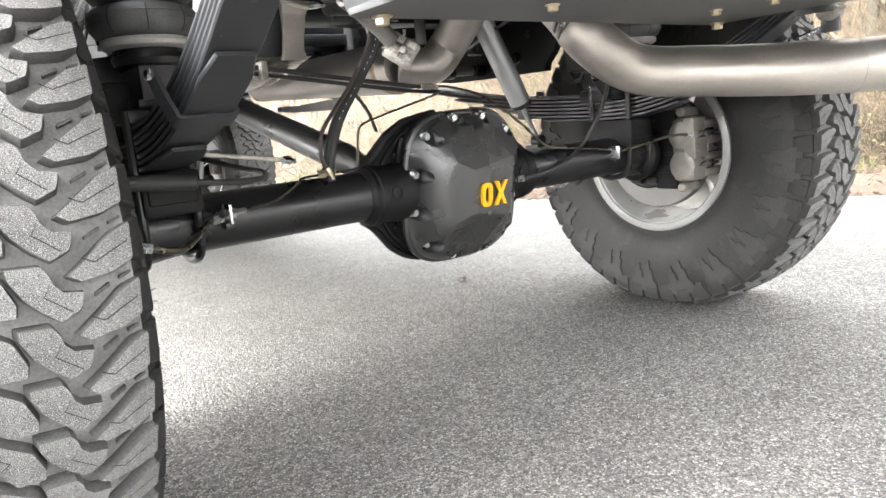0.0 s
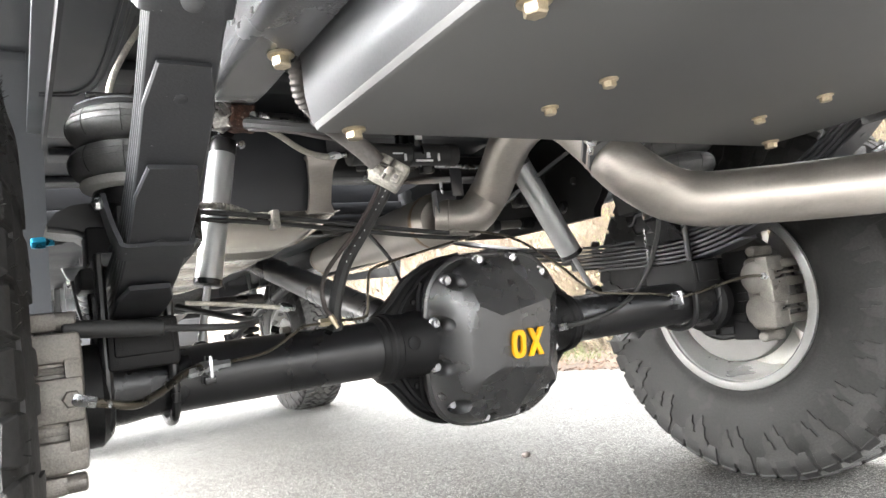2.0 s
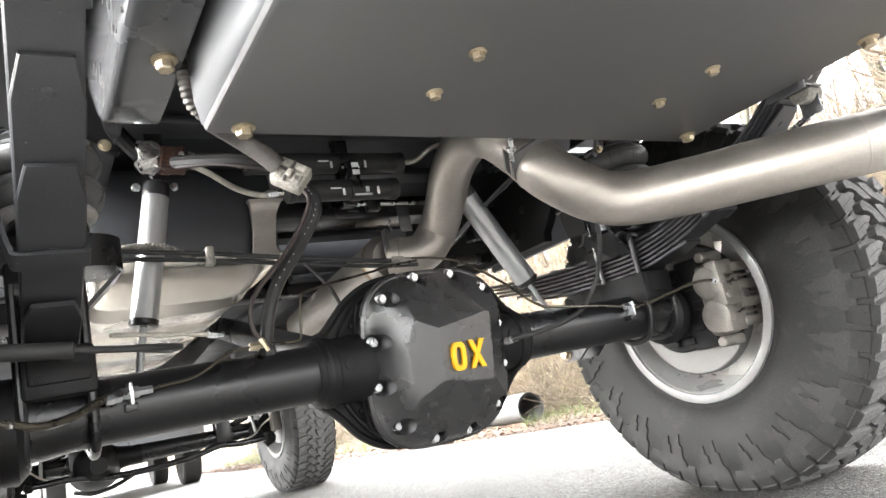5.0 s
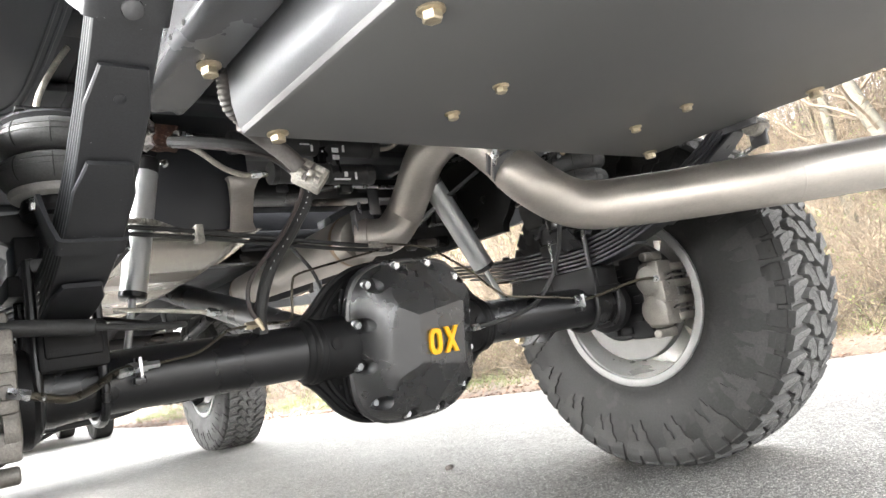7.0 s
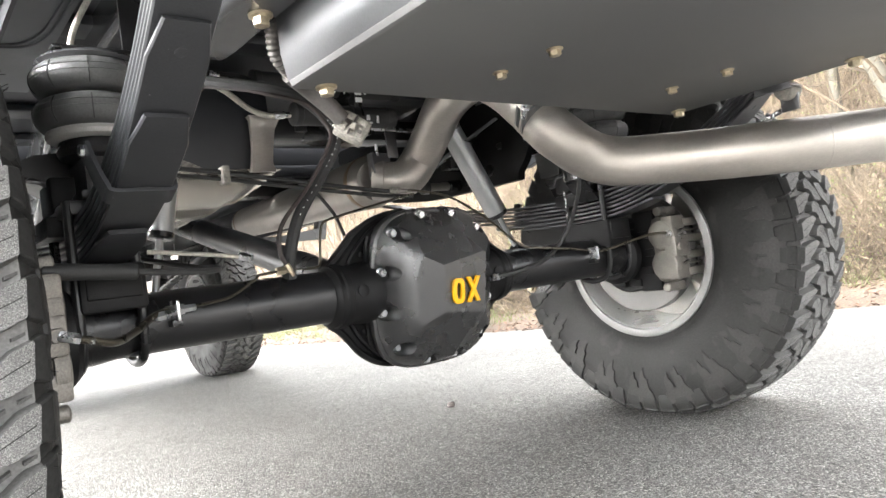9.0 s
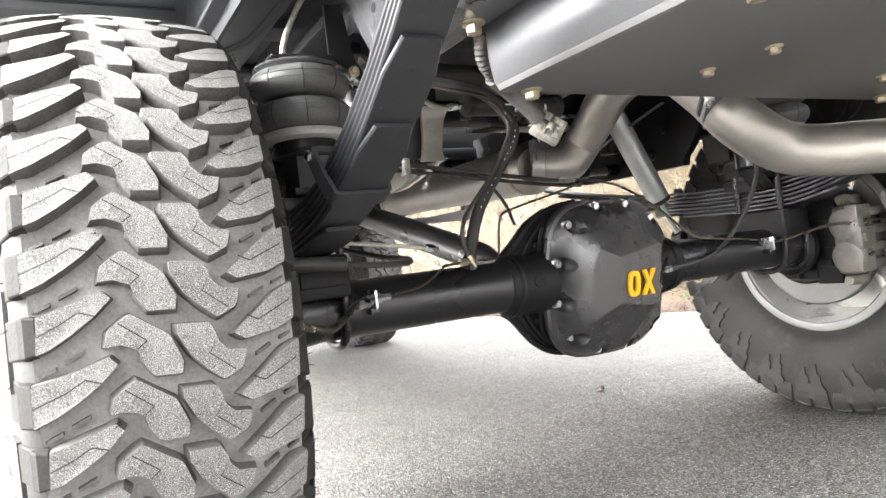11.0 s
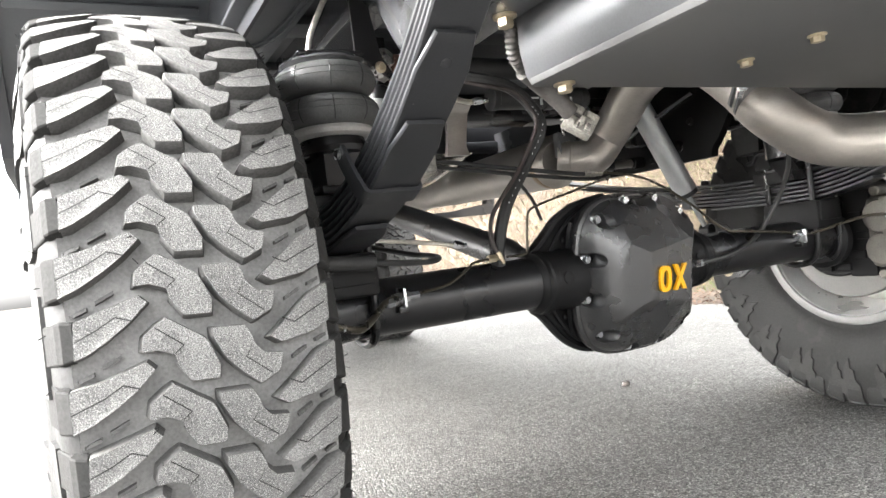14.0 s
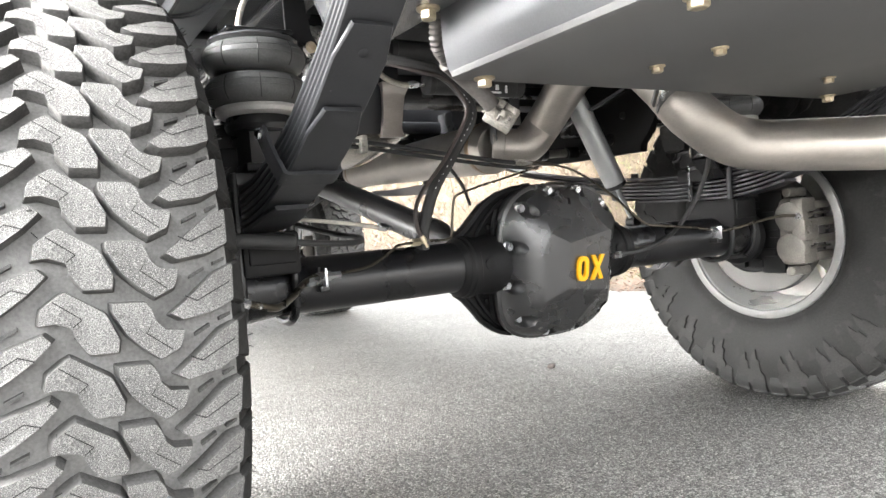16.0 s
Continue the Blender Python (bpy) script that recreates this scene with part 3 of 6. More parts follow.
for sx, name in ((-1, "axle_tube"), (1, "axle_tube")):
    bm = B()
    lathe(bm, [(0.10, 0.062), (0.2, 0.062), (0.235, 0.057), (0.70, 0.057), (0.74, 0.062), (0.78, 0.062)], (0, 0, AXLE_Z + 0.006), (sx, 0, 0), 40)
    tube = part(name, bm, BLACK, axle)
    bm = B()
    lathe(bm, [(0.135, 0.071), (0.18, 0.07), (0.186, 0.067), (0.226, 0.067), (0.23, 0.072), (0.243, 0.072), (0.247, 0.069), (0.256, 0.069), (0.258, 0.066), (0.263, 0.064), (0.268, 0.058)], (0, 0, AXLE_Z + 0.004), (sx, 0, 0), 40)
    lathe(bm, [(0, 0.014), (0.003, 0.014), (0.004, 0.012)], (sx * 0.205, -0.066, AXLE_Z + 0.01), (0, -1, 0), 16)
    part("tube_collar", bm, BLACK_CAST, axle)
    # perch block for the spring, with its hollow face
    bm = B()
    box(bm, (sx * 0.71 - 0.055, -0.085, AXLE_Z + 0.035), (sx * 0.71 + 0.055, 0.085, 0.632), 0.008)
    box(bm, (sx * 0.71 - 0.045, -0.09, 0.572), (sx * 0.71 + 0.045, -0.08, 0.626), 0.004)
    part("spring_perch", bm, BLACK_CAST, axle, "black lift block on the axle tube")
    # hub end with backing plate
    bm = B()
    lathe(bm, [(0.76, 0.07), (0.775, 0.085), (0.80, 0.085), (0.81, 0.065), (0.86, 0.06), (0.93, 0.06), (1.0, 0.07)], (0, 0, AXLE_Z), (sx, 0, 0), 36)
    part("hub", bm, BLACK_CAST, axle)
    bm = B()
    lathe(bm, [(0.9, 0.09), (0.9, 0.186), (0.903, 0.19), (0.932, 0.19), (0.935, 0.186), (0.935, 0.09)], (0, 0, AXLE_Z), (sx, 0, 0), 64)
    part("brake_rotor", bm, ROTOR, axle, "bare steel brake disc")
    bm = B()
    lathe(bm, [(0.845, 0.115), (0.85, 0.12), (0.862, 0.12), (0.864, 0.07)], (0, 0, AXLE_Z), (sx, 0, 0), 36)
    part("dust_shield", bm, BLACK_CAST, axle)
    for k in range(10):
        t = 2 * math.pi * k / 10
        bm = B()
        box(bm, (-0.012, -0.02, -0.012), (0.012, 0.02, 0.012), 0.004, Matrix.Translation((sx * 0.84, 0.095 * math.cos(t), AXLE_Z + 0.095 * math.sin(t))))
        part("shield_bolt", bm, BLACK_CAST, axle)

# centre casting
bm = B()
loops = []
for y, rx, rz in ((0.3, 0.05, 0.05), (0.24, 0.07, 0.07), (0.16, 0.11, 0.12), (0.09, 0.135, 0.15), (0.02, 0.152, 0.168), (-0.004, 0.17, 0.187), (-0.022, 0.173, 0.19)):
    loops.append([tilt(x, y, z) for x, z in octo(rx, rz)])
rings(bm, loops)
part("centre_housing", bm, BLACK_CAST, axle, sharp=40)
for sx in (-1, 1):
    for sz in (-1, 1):
        bm = B()
        # convex gusset from the tube to the flange, with raised ribs round its hollow
        q = [(sx * 0.262, 0.02, sz * 0.062), (sx * 0.238, 0.02, sz * 0.078), (sx * 0.214, 0.018, sz * 0.103), (sx * 0.182, 0.014, sz * 0.14), (sx * 0.132, 0.008, sz * 0.17), (sx * 0.06, 0.005, sz * 0.183), (sx * 0.1, 0.012, sz * 0.1), (sx * 0.13, 0.012, sz * 0.04)]
        prism(bm, [tilt(x, y + 0.03, z) for x, y, z in q], PITCH.to_3x3() @ Vector((0, -0.03, 0)))
        web = part("web", bm, BLACK_CAST, axle)
        for rib, r in ((q[:6], 0.009), ([(sx * 0.205, 0.016, sz * 0.068), (sx * 0.186, 0.014, sz * 0.1), (sx * 0.155, 0.01, sz * 0.135), (sx * 0.135, 0.006, sz * 0.15)], 0.006), ([(sx * 0.165, 0.004, sz * 0.06), (sx * 0.166, 0.0, sz * 0.1), (sx * 0.158, 0.0, sz * 0.13)], 0.007)):
            bm = B()
            sweep(bm, curve([tilt(x, y - 0.004, z) for x, y, z in rib], 4), r, 6)
            part("web_rib", bm, BLACK_CAST, web)
        bm = B()
        lathe(bm, [(0, 0.007), (0.006, 0.007), (0.008, 0.004)], tilt(sx * 0.172, 0.012, sz * 0.09), PITCH.to_3x3() @ Vector((0, -1, 0)), 12)
        part("web_boss", bm, BLACK_CAST, web)

# faceted cover
bm = B()
ring0 = [tilt(x, -0.024, z) for x, z in octo(0.177, 0.19)]
ring1 = [tilt(x, -0.036, z) for x, z in octo(0.177, 0.19)]
ring2 = [tilt(x, -0.04, z) for x, z in octo(0.172, 0.185)]
rings(bm, [ring0, ring1, ring2])
part("cover_flange", bm, COVER, axle)
bm = B()
loops = []
for s in (1.0, 0.985, 0.96, 0.93, 0.89, 0.84, 0.78, 0.7, 0.6, 0.48, 0.34, 0.18):
    depth = 0.039 + 0.13 * max(0, 1 - s ** 2.6) ** 0.75
    loops.append([Vector((x, -depth, z)) for x, z in octo(0.17 * s, 0.183 * s, 56)])
rings(bm, loops)
# flat cuts into the dome: badge face, left, right, upper right, lower right, bottom, top
CUTS = (((-0.056, 0.150, 0.062), (-0.056, 0.150, -0.04), (0.078, 0.143, 0.08)), ((-0.056, 0.150, 0.062), (-0.056, 0.150, -0.04), (-0.086, 0.140, 0.01)),
        ((0.078, 0.143, 0.08), (0.064, 0.149, -0.048), (0.135, 0.092, 0.01)), ((0.078, 0.142, 0.083), (0.02, 0.082, 0.168), (0.135, 0.09, 0.108)),
        ((0.064, 0.149, -0.048), (0.02, 0.082, -0.165), (0.135, 0.09, -0.1)), ((-0.056, 0.150, -0.042), (0.064, 0.149, -0.05), (0.0, 0.088, -0.155)),
        ((-0.056, 0.150, 0.064), (0.07, 0.144, 0.084), (-0.03, 0.085, 0.178)))
FLATS = []
for p, q, r in CUTS:
    p, q, r = (Vector((v[0], -v[1], v[2])) for v in (p, q, r))
    nrm = (q - p).cross(r - p).normalized()
    if nrm.dot(Vector((0, 0, 0)) - p) > 0:
        nrm = -nrm
    res = bmesh.ops.bisect_plane(bm, geom=bm.verts[:] + bm.edges[:] + bm.faces[:], dist=1e-6, plane_co=p, plane_no=nrm, clear_outer=True)
    edges = [g for g in res["geom_cut"] if isinstance(g, bmesh.types.BMEdge)]
    bmesh.ops.edgeloop_fill(bm, edges=edges)
    FLATS.append((PITCH.to_3x3() @ nrm).normalized())
bmesh.ops.transform(bm, matrix=PITCH, verts=bm.verts[:])
bmesh.ops.recalc_face_normals(bm, faces=bm.faces[:])
cover = part("differential_cover", bm, COVER, axle, "satin black faceted differential cover", sharp=18)
BOLTS = [(sx * x, z) for sx in (-1, 1) for x, z in ((0.045, 0.175), (0.127, 0.137), (0.159, 0.05), (0.161, -0.041), (0.127, -0.126), (0.042, -0.168))]
rear = PITCH.to_3x3() @ Vector((0, -1, 0))
# bolt pockets sunk into the dome
bm = B()
for x, z in BOLTS:
    lathe(bm, [(0, 0.0135), (0.002, 0.0155), (0.03, 0.018), (0.11, 0.025)], tilt(x, -0.047, z), rear, 20)
tool = new("pocket_tool", mesh_of("pocket_tool", bm, [COVER], 30))
cut = cover.modifiers.new("pockets", "BOOLEAN")
cut.object, cut.operation, cut.solver = tool, "DIFFERENCE", "EXACT"
bpy.context.view_layer.update()
done = bpy.data.meshes.new_from_object(cover.evaluated_get(bpy.context.evaluated_depsgraph_get()))
cover.modifiers.clear()
cover.data = done
bm = B()
bm.from_mesh(done)
for e in bm.edges:
    e.smooth = e.calc_face_angle(0.0) < radians(24)
for f in bm.faces:
    f.smooth = True
    if any(f.normal.dot(n) > 0.9995 for n in FLATS):
        f.smooth = False
        for e in f.edges:
            e.smooth = all(g.normal.dot(f.normal) > 0.9995 for g in e.link_faces)
bm.to_mesh(done)
bm.free()
bpy.data.objects.remove(tool)
for x, z in BOLTS:
    bm = B()
    hexbolt(bm, tilt(x, -0.0465, z), rear, 0.0095, 0.015, 1.25)
    part("cover_bolt", bm, ZINC, cover, "bright zinc hex bolt")
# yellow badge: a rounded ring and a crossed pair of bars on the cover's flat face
bm = B()
loop_o, loop_i = [], []
for i in range(28):
    t = 2 * math.pi * i / 28
    c, s = math.cos(t), math.sin(t)
    k = (abs(c) ** 3.2 + abs(s) ** 3.2) ** (-1 / 3.2)
    loop_o.append((0.0168 * k * c, 0.029 * k * s))
    k2 = (abs(c) ** 2.6 + abs(s) ** 2.6) ** (-1 / 2.6)
    loop_i.append((0.0072 * k2 * c, 0.0195 * k2 * s))
y0, y1 = -0.149, -0.1555
rows = [[tilt(-0.018 + x, y, z + 0.001) for x, z in lp] for lp, y in ((loop_o, y0), (loop_o, y1), (loop_i, y1), (loop_i, y0))]
rings(bm, rows, closed=True)
part("badge_ring", bm, YELLOW, cover, "yellow oval badge ring")
bm = B()
for s in (-1, 1):
    q = [(-s * 0.0195, -0.029), (-s * 0.009, -0.029), (s * 0.0195, 0.029), (s * 0.009, 0.029)]
    prism(bm, [tilt(0.027 + x, y0 - 0.0003 * s, z + 0.001) for x, z in q], PITCH.to_3x3() @ Vector((0, -0.0065, 0)))
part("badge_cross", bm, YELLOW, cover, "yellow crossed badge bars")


# ---- springs, both sides ----
def leaf_slope(y):
    return 2 * (0.664 if y < 0 else 0.12) * y


def leaf_z(y, k):
    return 0.632 + (0.664 if y < 0 else 0.12) * y * y + 0.0122 * k


SPRING_X = 0.716


def leaf_spring(sx):
    s = thing("leaf_spring", (sx * SPRING_X, 0, 0.62), "dark painted steel leaf spring pack, chipped paint, clamped on the axle", "leaf spring", "leaf springs")
    lengths = ((-0.226, 0.3), (-0.463, 0.42), (-0.571, 0.5), (-0.68, 0.6), (-0.76, 0.75), (-0.85, 0.92), (-0.97, 1.12))
    for k, (r, f) in enumerate(lengths):
        bm = B()
        w = 0.0395
        stations = [r, r + 0.012, r + 0.03, r + 0.045]
        stations += [r + 0.045 + (f - r - 0.09) * i / 18 for i in range(1, 18)] + [f - 0.045, f - 0.03, f - 0.012, f]
        rowlist = []
        for y in stations:
            e = min(y - r, f - y)
            ww = w if k > 3 else 0.0285 + (w - 0.0285) * min(1, e / 0.045)
            thin = 0.0088 if e > 0.001 else 0.0078
            nrm = Vector((0, -leaf_slope(y), 1)).normalized()
            p = Vector((sx * SPRING_X, y, leaf_z(y, k)))
            rowlist.append([p + Vector((d * (ww - c), 0, 0)) + nrm * h for d, c, h in ((-1, 0.0022, 0), (1, 0.0022, 0), (1, 0, 0.0025), (1, 0, 0.0065), (1, 0.0022, thin), (-1, 0.0022, thin), (-1, 0, 0.0065), (-1, 0, 0.0025))])
        rings(bm, rowlist)
        leaf = part("leaf", bm, LEAF, s)
        if k in (1, 2):
            bm = B()
            yy = r + (0.13 if k == 1 else 0.035)
            nrm = Vector((0, -leaf_slope(yy), 1)).normalized()
            lathe(bm, [(-0.003, 0.0075), (0.0006, 0.0075), (0.0014, 0.005)], (sx * SPRING_X, yy, leaf_z(yy, k)), -nrm, 20)
            part("rivet", bm, LEAF, leaf)
    # rebound clips: a strap under the leaves, bent up on both sides, bolted at the top
    for yc, kk in ((-0.322, 1), (0.385, 1), (-0.622, 3)):
        m = Matrix.Translation((sx * SPRING_X, yc, leaf_z(yc, kk) - 0.0005)) @ Matrix.Rotation(math.atan(leaf_slope(yc)), 4, "X")
        bm = B()
        sec = 0.017
        path = curve([(-sx * 0.043, 0, 0.028), (-sx * 0.043, 0, 0.008), (-sx * 0.038, 0, -0.004), (0, 0, -0.004), (sx * 0.042, 0, -0.004), (sx * 0.049, 0, 0.008), (sx * 0.055, 0.004, 0.04), (sx * 0.06, 0.008, 0.085)], 4)
        rowlist = []
        for a, p in enumerate(path):
            t = (path[min(a + 1, len(path) - 1)] - path[max(a - 1, 0)]).normalized()
            o = Vector((0, 1, 0)).cross(t).normalized()
            rowlist.append([m @ (p + Vector((0, sec * u, 0)) + o * v) for u, v in ((-1, -0.003), (1, -0.003), (1, 0.003), (-1, 0.003))])
        rings(bm, rowlist)
        clip = part("rebound_clip", bm, LEAF, s)
        if kk == 3:
            bm = B()
            lathe(bm, [(0, 0.013), (0.003, 0.012), (0.006, 0.007)], m @ Vector((0, 0, -0.007)), m.to_3x3() @ Vector((0, 0, -1)), 20)
            part("clip_rivet", bm, FRAME, clip, "grey rivet head")
        bm = B()
        hexbolt(bm, m @ Vector((sx * 0.061, 0.006, 0.078)), m.to_3x3() @ Vector((sx, 0, 0)), 0.009, 0.009, 1.0)
        part("clip_bolt", bm, ZINC, s)
    bm = B()
    box(bm, (sx * SPRING_X - 0.055, -0.075, 0.72), (sx * SPRING_X + 0.055, 0.075, 0.745), 0.006)
    part("top_plate", bm, BLACK, s)
    for xx in (-0.05, 0.05):
        bm = B()
        x = sx * SPRING_X + xx
        pts = curve([(x, -0.068, 0.742), (x, -0.068, 0.62), (x, -0.068, 0.52), (x, -0.05, 0.468), (x, 0, 0.452), (x, 0.05, 0.468), (x, 0.068, 0.52), (x, 0.068, 0.62), (x, 0.068, 0.742)], 5)
        sweep(bm, pts, 0.0085, 10)
        part("u_bolt", bm, BLACK, s)
    return s


def air_spring(sx):
    x, y = sx * 0.704, -0.055
    s = thing("air_spring", (x, y, 0.745), "dusty rubber double-bellows air spring on a black cup", "air spring", "air springs")
    bm = B()
    prof = [(0.86, 0.06)]
    for z0 in (0.864, 0.924):
        for i in range(13):
            t = math.pi * i / 12
            prof.append((z0 + 0.0285 * (1 - math.cos(t)), 0.062 + 0.032 * math.sin(t) ** 0.8))
    prof.append((0.984, 0.062))
    lathe(bm, prof, (x, y, 0), (0, 0, 1), 48)
    bag = part("bellows", bm, BELLOWS, s)
    for z0 in (0.8925, 0.9525):
        bm = B()
        for r, z in ((0.0942, z0), (0.0925, z0 + 0.011)):
            lathe(bm, [(z - 0.0009, r - 0.0006), (z, r + 0.0006), (z + 0.0009, r - 0.0006)], (x, y, 0), (0, 0, 1), 48, cap=False)
        part("mould_line", bm, BELLOWS, bag)
        for k in range(9):
            t = 2 * math.pi * k / 9 + 0.3
            bm = B()
            arc = [(x + (0.0625 + 0.032 * math.sin(a) ** 0.8) * math.cos(t), y + (0.0625 + 0.032 * math.sin(a) ** 0.8) * math.sin(t), z0 - 0.0285 * math.cos(a)) for a in (math.radians(40 + 12 * i) for i in range(9))]
            sweep(bm, arc, 0.0009, 5)
            part("mould_mark", bm, HOSE, bag)
    bm = B()
    lathe(bm, [(0.846, 0.058), (0.847, 0.07), (0.851, 0.0765), (0.858, 0.079), (0.864, 0.077), (0.868, 0.066)], (x, y, 0), (0, 0, 1), 40)
    part("bead_ring", bm, RIM_DULL, s, "pale bead ring")
    bm = B()
    lathe(bm, [(0.977, 0.062), (0.979, 0.078), (0.985, 0.083), (0.99, 0.08), (0.992, 0.06)], (x, y, 0), (0, 0, 1), 40)
    part("top_bead", bm, FRAME, s)
    bm = B()
    box(bm, (x - 0.065, y - 0.06, 0.992), (x + 0.06, y + 0.085, 1.0), 0.003)
    part("top_bracket", bm, BLACK, s)
    bm = B()
    prism(bm, [(x - sx * 0.05, y - 0.045, 1.1), (x - sx * 0.05, y - 0.045, 0.992), (x - sx * 0.075, y - 0.045, 0.985), (x - sx * 0.115, y - 0.045, 0.952), (x - sx * 0.122, y - 0.045, 0.962), (x - sx * 0.1, y - 0.045, 1.0), (x - sx * 0.085, y - 0.045, 1.1)], (0, 0.006, 0))
    tab = part("bracket_tab", bm, BLACK, s)
    bm = B()
    hexbolt(bm, (x - sx * 0.097, y - 0.045, 0.974), (0, -1, 0), 0.008, 0.009, 1.4)
    part("tab_bolt", bm, GOLD, tab, "yellow zinc bolt")
    bm = B()
    lathe(bm, [(0.819, 0.05), (0.82, 0.06), (0.83, 0.064), (0.846, 0.06), (0.85, 0.05)], (x, y, 0), (0, 0, 1), 40)
    part("lower_cup", bm, BLACK, s)
    bm = B()
    box(bm, (x - 0.04, y - 0.03, 0.745), (x + 0.04, y + 0.045, 0.762), 0.006)
    part("cup_block", bm, BLACK, s)
    bm = B()
    q = [(x - sx * (0.052 + 0.062 * math.cos(t)), y + 0.03 + 0.062 * math.sin(t), 0.76) for t in (math.pi * i / 12 - math.pi / 2 for i in range(13))]
    prism(bm, [*q, (x + sx * 0.03, y + 0.09, 0.76), (x + sx * 0.03, y - 0.03, 0.76)], (0, 0, 0.058))
    part("mount_plate", bm, BLACK, s)
    bm = B()
    prism(bm, [(x - sx * 0.1, y - 0.01, 0.757), (x - sx * 0.1, y + 0.06, 0.757), (x - sx * 0.045, y + 0.06, 0.7), (x - sx * 0.045, y - 0.01, 0.7)], (-sx * 0.004, 0, -0.006))
    part("mount_brace", bm, BLACK, s)
    bm = B()
    prism(bm, [(sx * 0.832, 0.03, 0.809), (sx * 0.815, 0.03, 0.832), (sx * 0.789, 0.03, 0.844), (sx * 0.735, 0.03, 0.85), (sx * 0.735, 0.03, 0.778), (sx * 0.757, 0.03, 0.777), (sx * 0.784, 0.03, 0.797), (sx * 0.81, 0.03, 0.8)], (0, 0.12, 0))
    block = B()
    box(block, (min(sx * 0.66, sx * 0.775), 0.0, 0.735), (max(sx * 0.66, sx * 0.775), 0.1, 0.8), 0.006)
    box(block, (min(sx * 0.66, sx * 0.79), -0.01, 0.69), (max(sx * 0.66, sx * 0.79), 0.11, 0.728), 0.005)
    part("mount_block", block, BLACK_CAST, s)
    wedge = part("mount_wedge", bm, BLACK, s, "black wedge bracket beside the cup")
    bm = B()
    sweep(bm, curve([(sx * 0.83, 0.03, 0.803), (sx * 0.805, 0.03, 0.799), (sx * 0.782, 0.03, 0.794), (sx * 0.758, 0.03, 0.775)], 4), 0.005, 8)
    part("wedge_lip", bm, FRAME, wedge)
    return s


def shock(sx):
    top, bot = (Vector((0.412, 0.29, 1.0)), Vector((0.578, 0.29, 0.703))) if sx > 0 else (Vector((-0.467, 0.23, 1.01)), Vector((-0.531, 0.22, 0.7)))
    d = (bot - top).normalized()
    s = thing("shock_absorber", bot + d * 0.12, "polished silver shock absorber with slim chrome rod", "shock absorber", "rear shock absorbers")
    bm = B()
    L = (bot - top).length
    R = 0.029 if sx < 0 else 0.0345
    lathe(bm, [(0, R - 0.004), (0.004, R), (L - 0.02, R), (L - 0.012, R - 0.0005)], top, d, 32)
    body = part("shock_body", bm, CHROME, s)
    bm = B()
    lathe(bm, [(-0.018, 0.02), (-0.012, R + 0.0012), (0.016, R + 0.0012), (0.02, R)], top, d, 32)
    part("top_cap", bm, BLACK, s)
    bm = B()
    lathe(bm, [(L - 0.012, R + 0.001), (L, R + 0.001), (L + 0.004, R - 0.004)], top, d, 32)
    part("end_cap", bm, BLACK, s)
    bm = B()
    cyl(bm, top + d * L, top + d * (L + 0.14), 0.008, 14)
    part("rod", bm, CHROME, s, "chrome piston rod")
    bm = B()
    e = top + d * (L + 0.14)
    cyl(bm, e + Vector((0, -0.02, 0)), e + Vector((0, 0.02, 0)), 0.02, 20, 0.003)
    box(bm, (e.x - 0.035, e.y - 0.03, e.z - 0.045), (e.x + 0.035, e.y + 0.03, e.z - 0.012), 0.004)
    sweep(bm, [(e.x, e.y, e.z - 0.03), (e.x, 0.05, 0.515)], 0.016, 10)
    part("lower_mount", bm, BLACK, s)
    bm = B()
    t = top - d * 0.03
    cyl(bm, t + Vector((0, -0.02, 0)), t + Vector((0, 0.02, 0)), 0.019, 20, 0.003)
    box(bm, (t.x - 0.02, t.y - 0.01, t.z), (t.x + 0.02, t.y + 0.01, t.z + 0.14), 0.003)
    part("upper_mount", bm, BLACK, s)
    return s


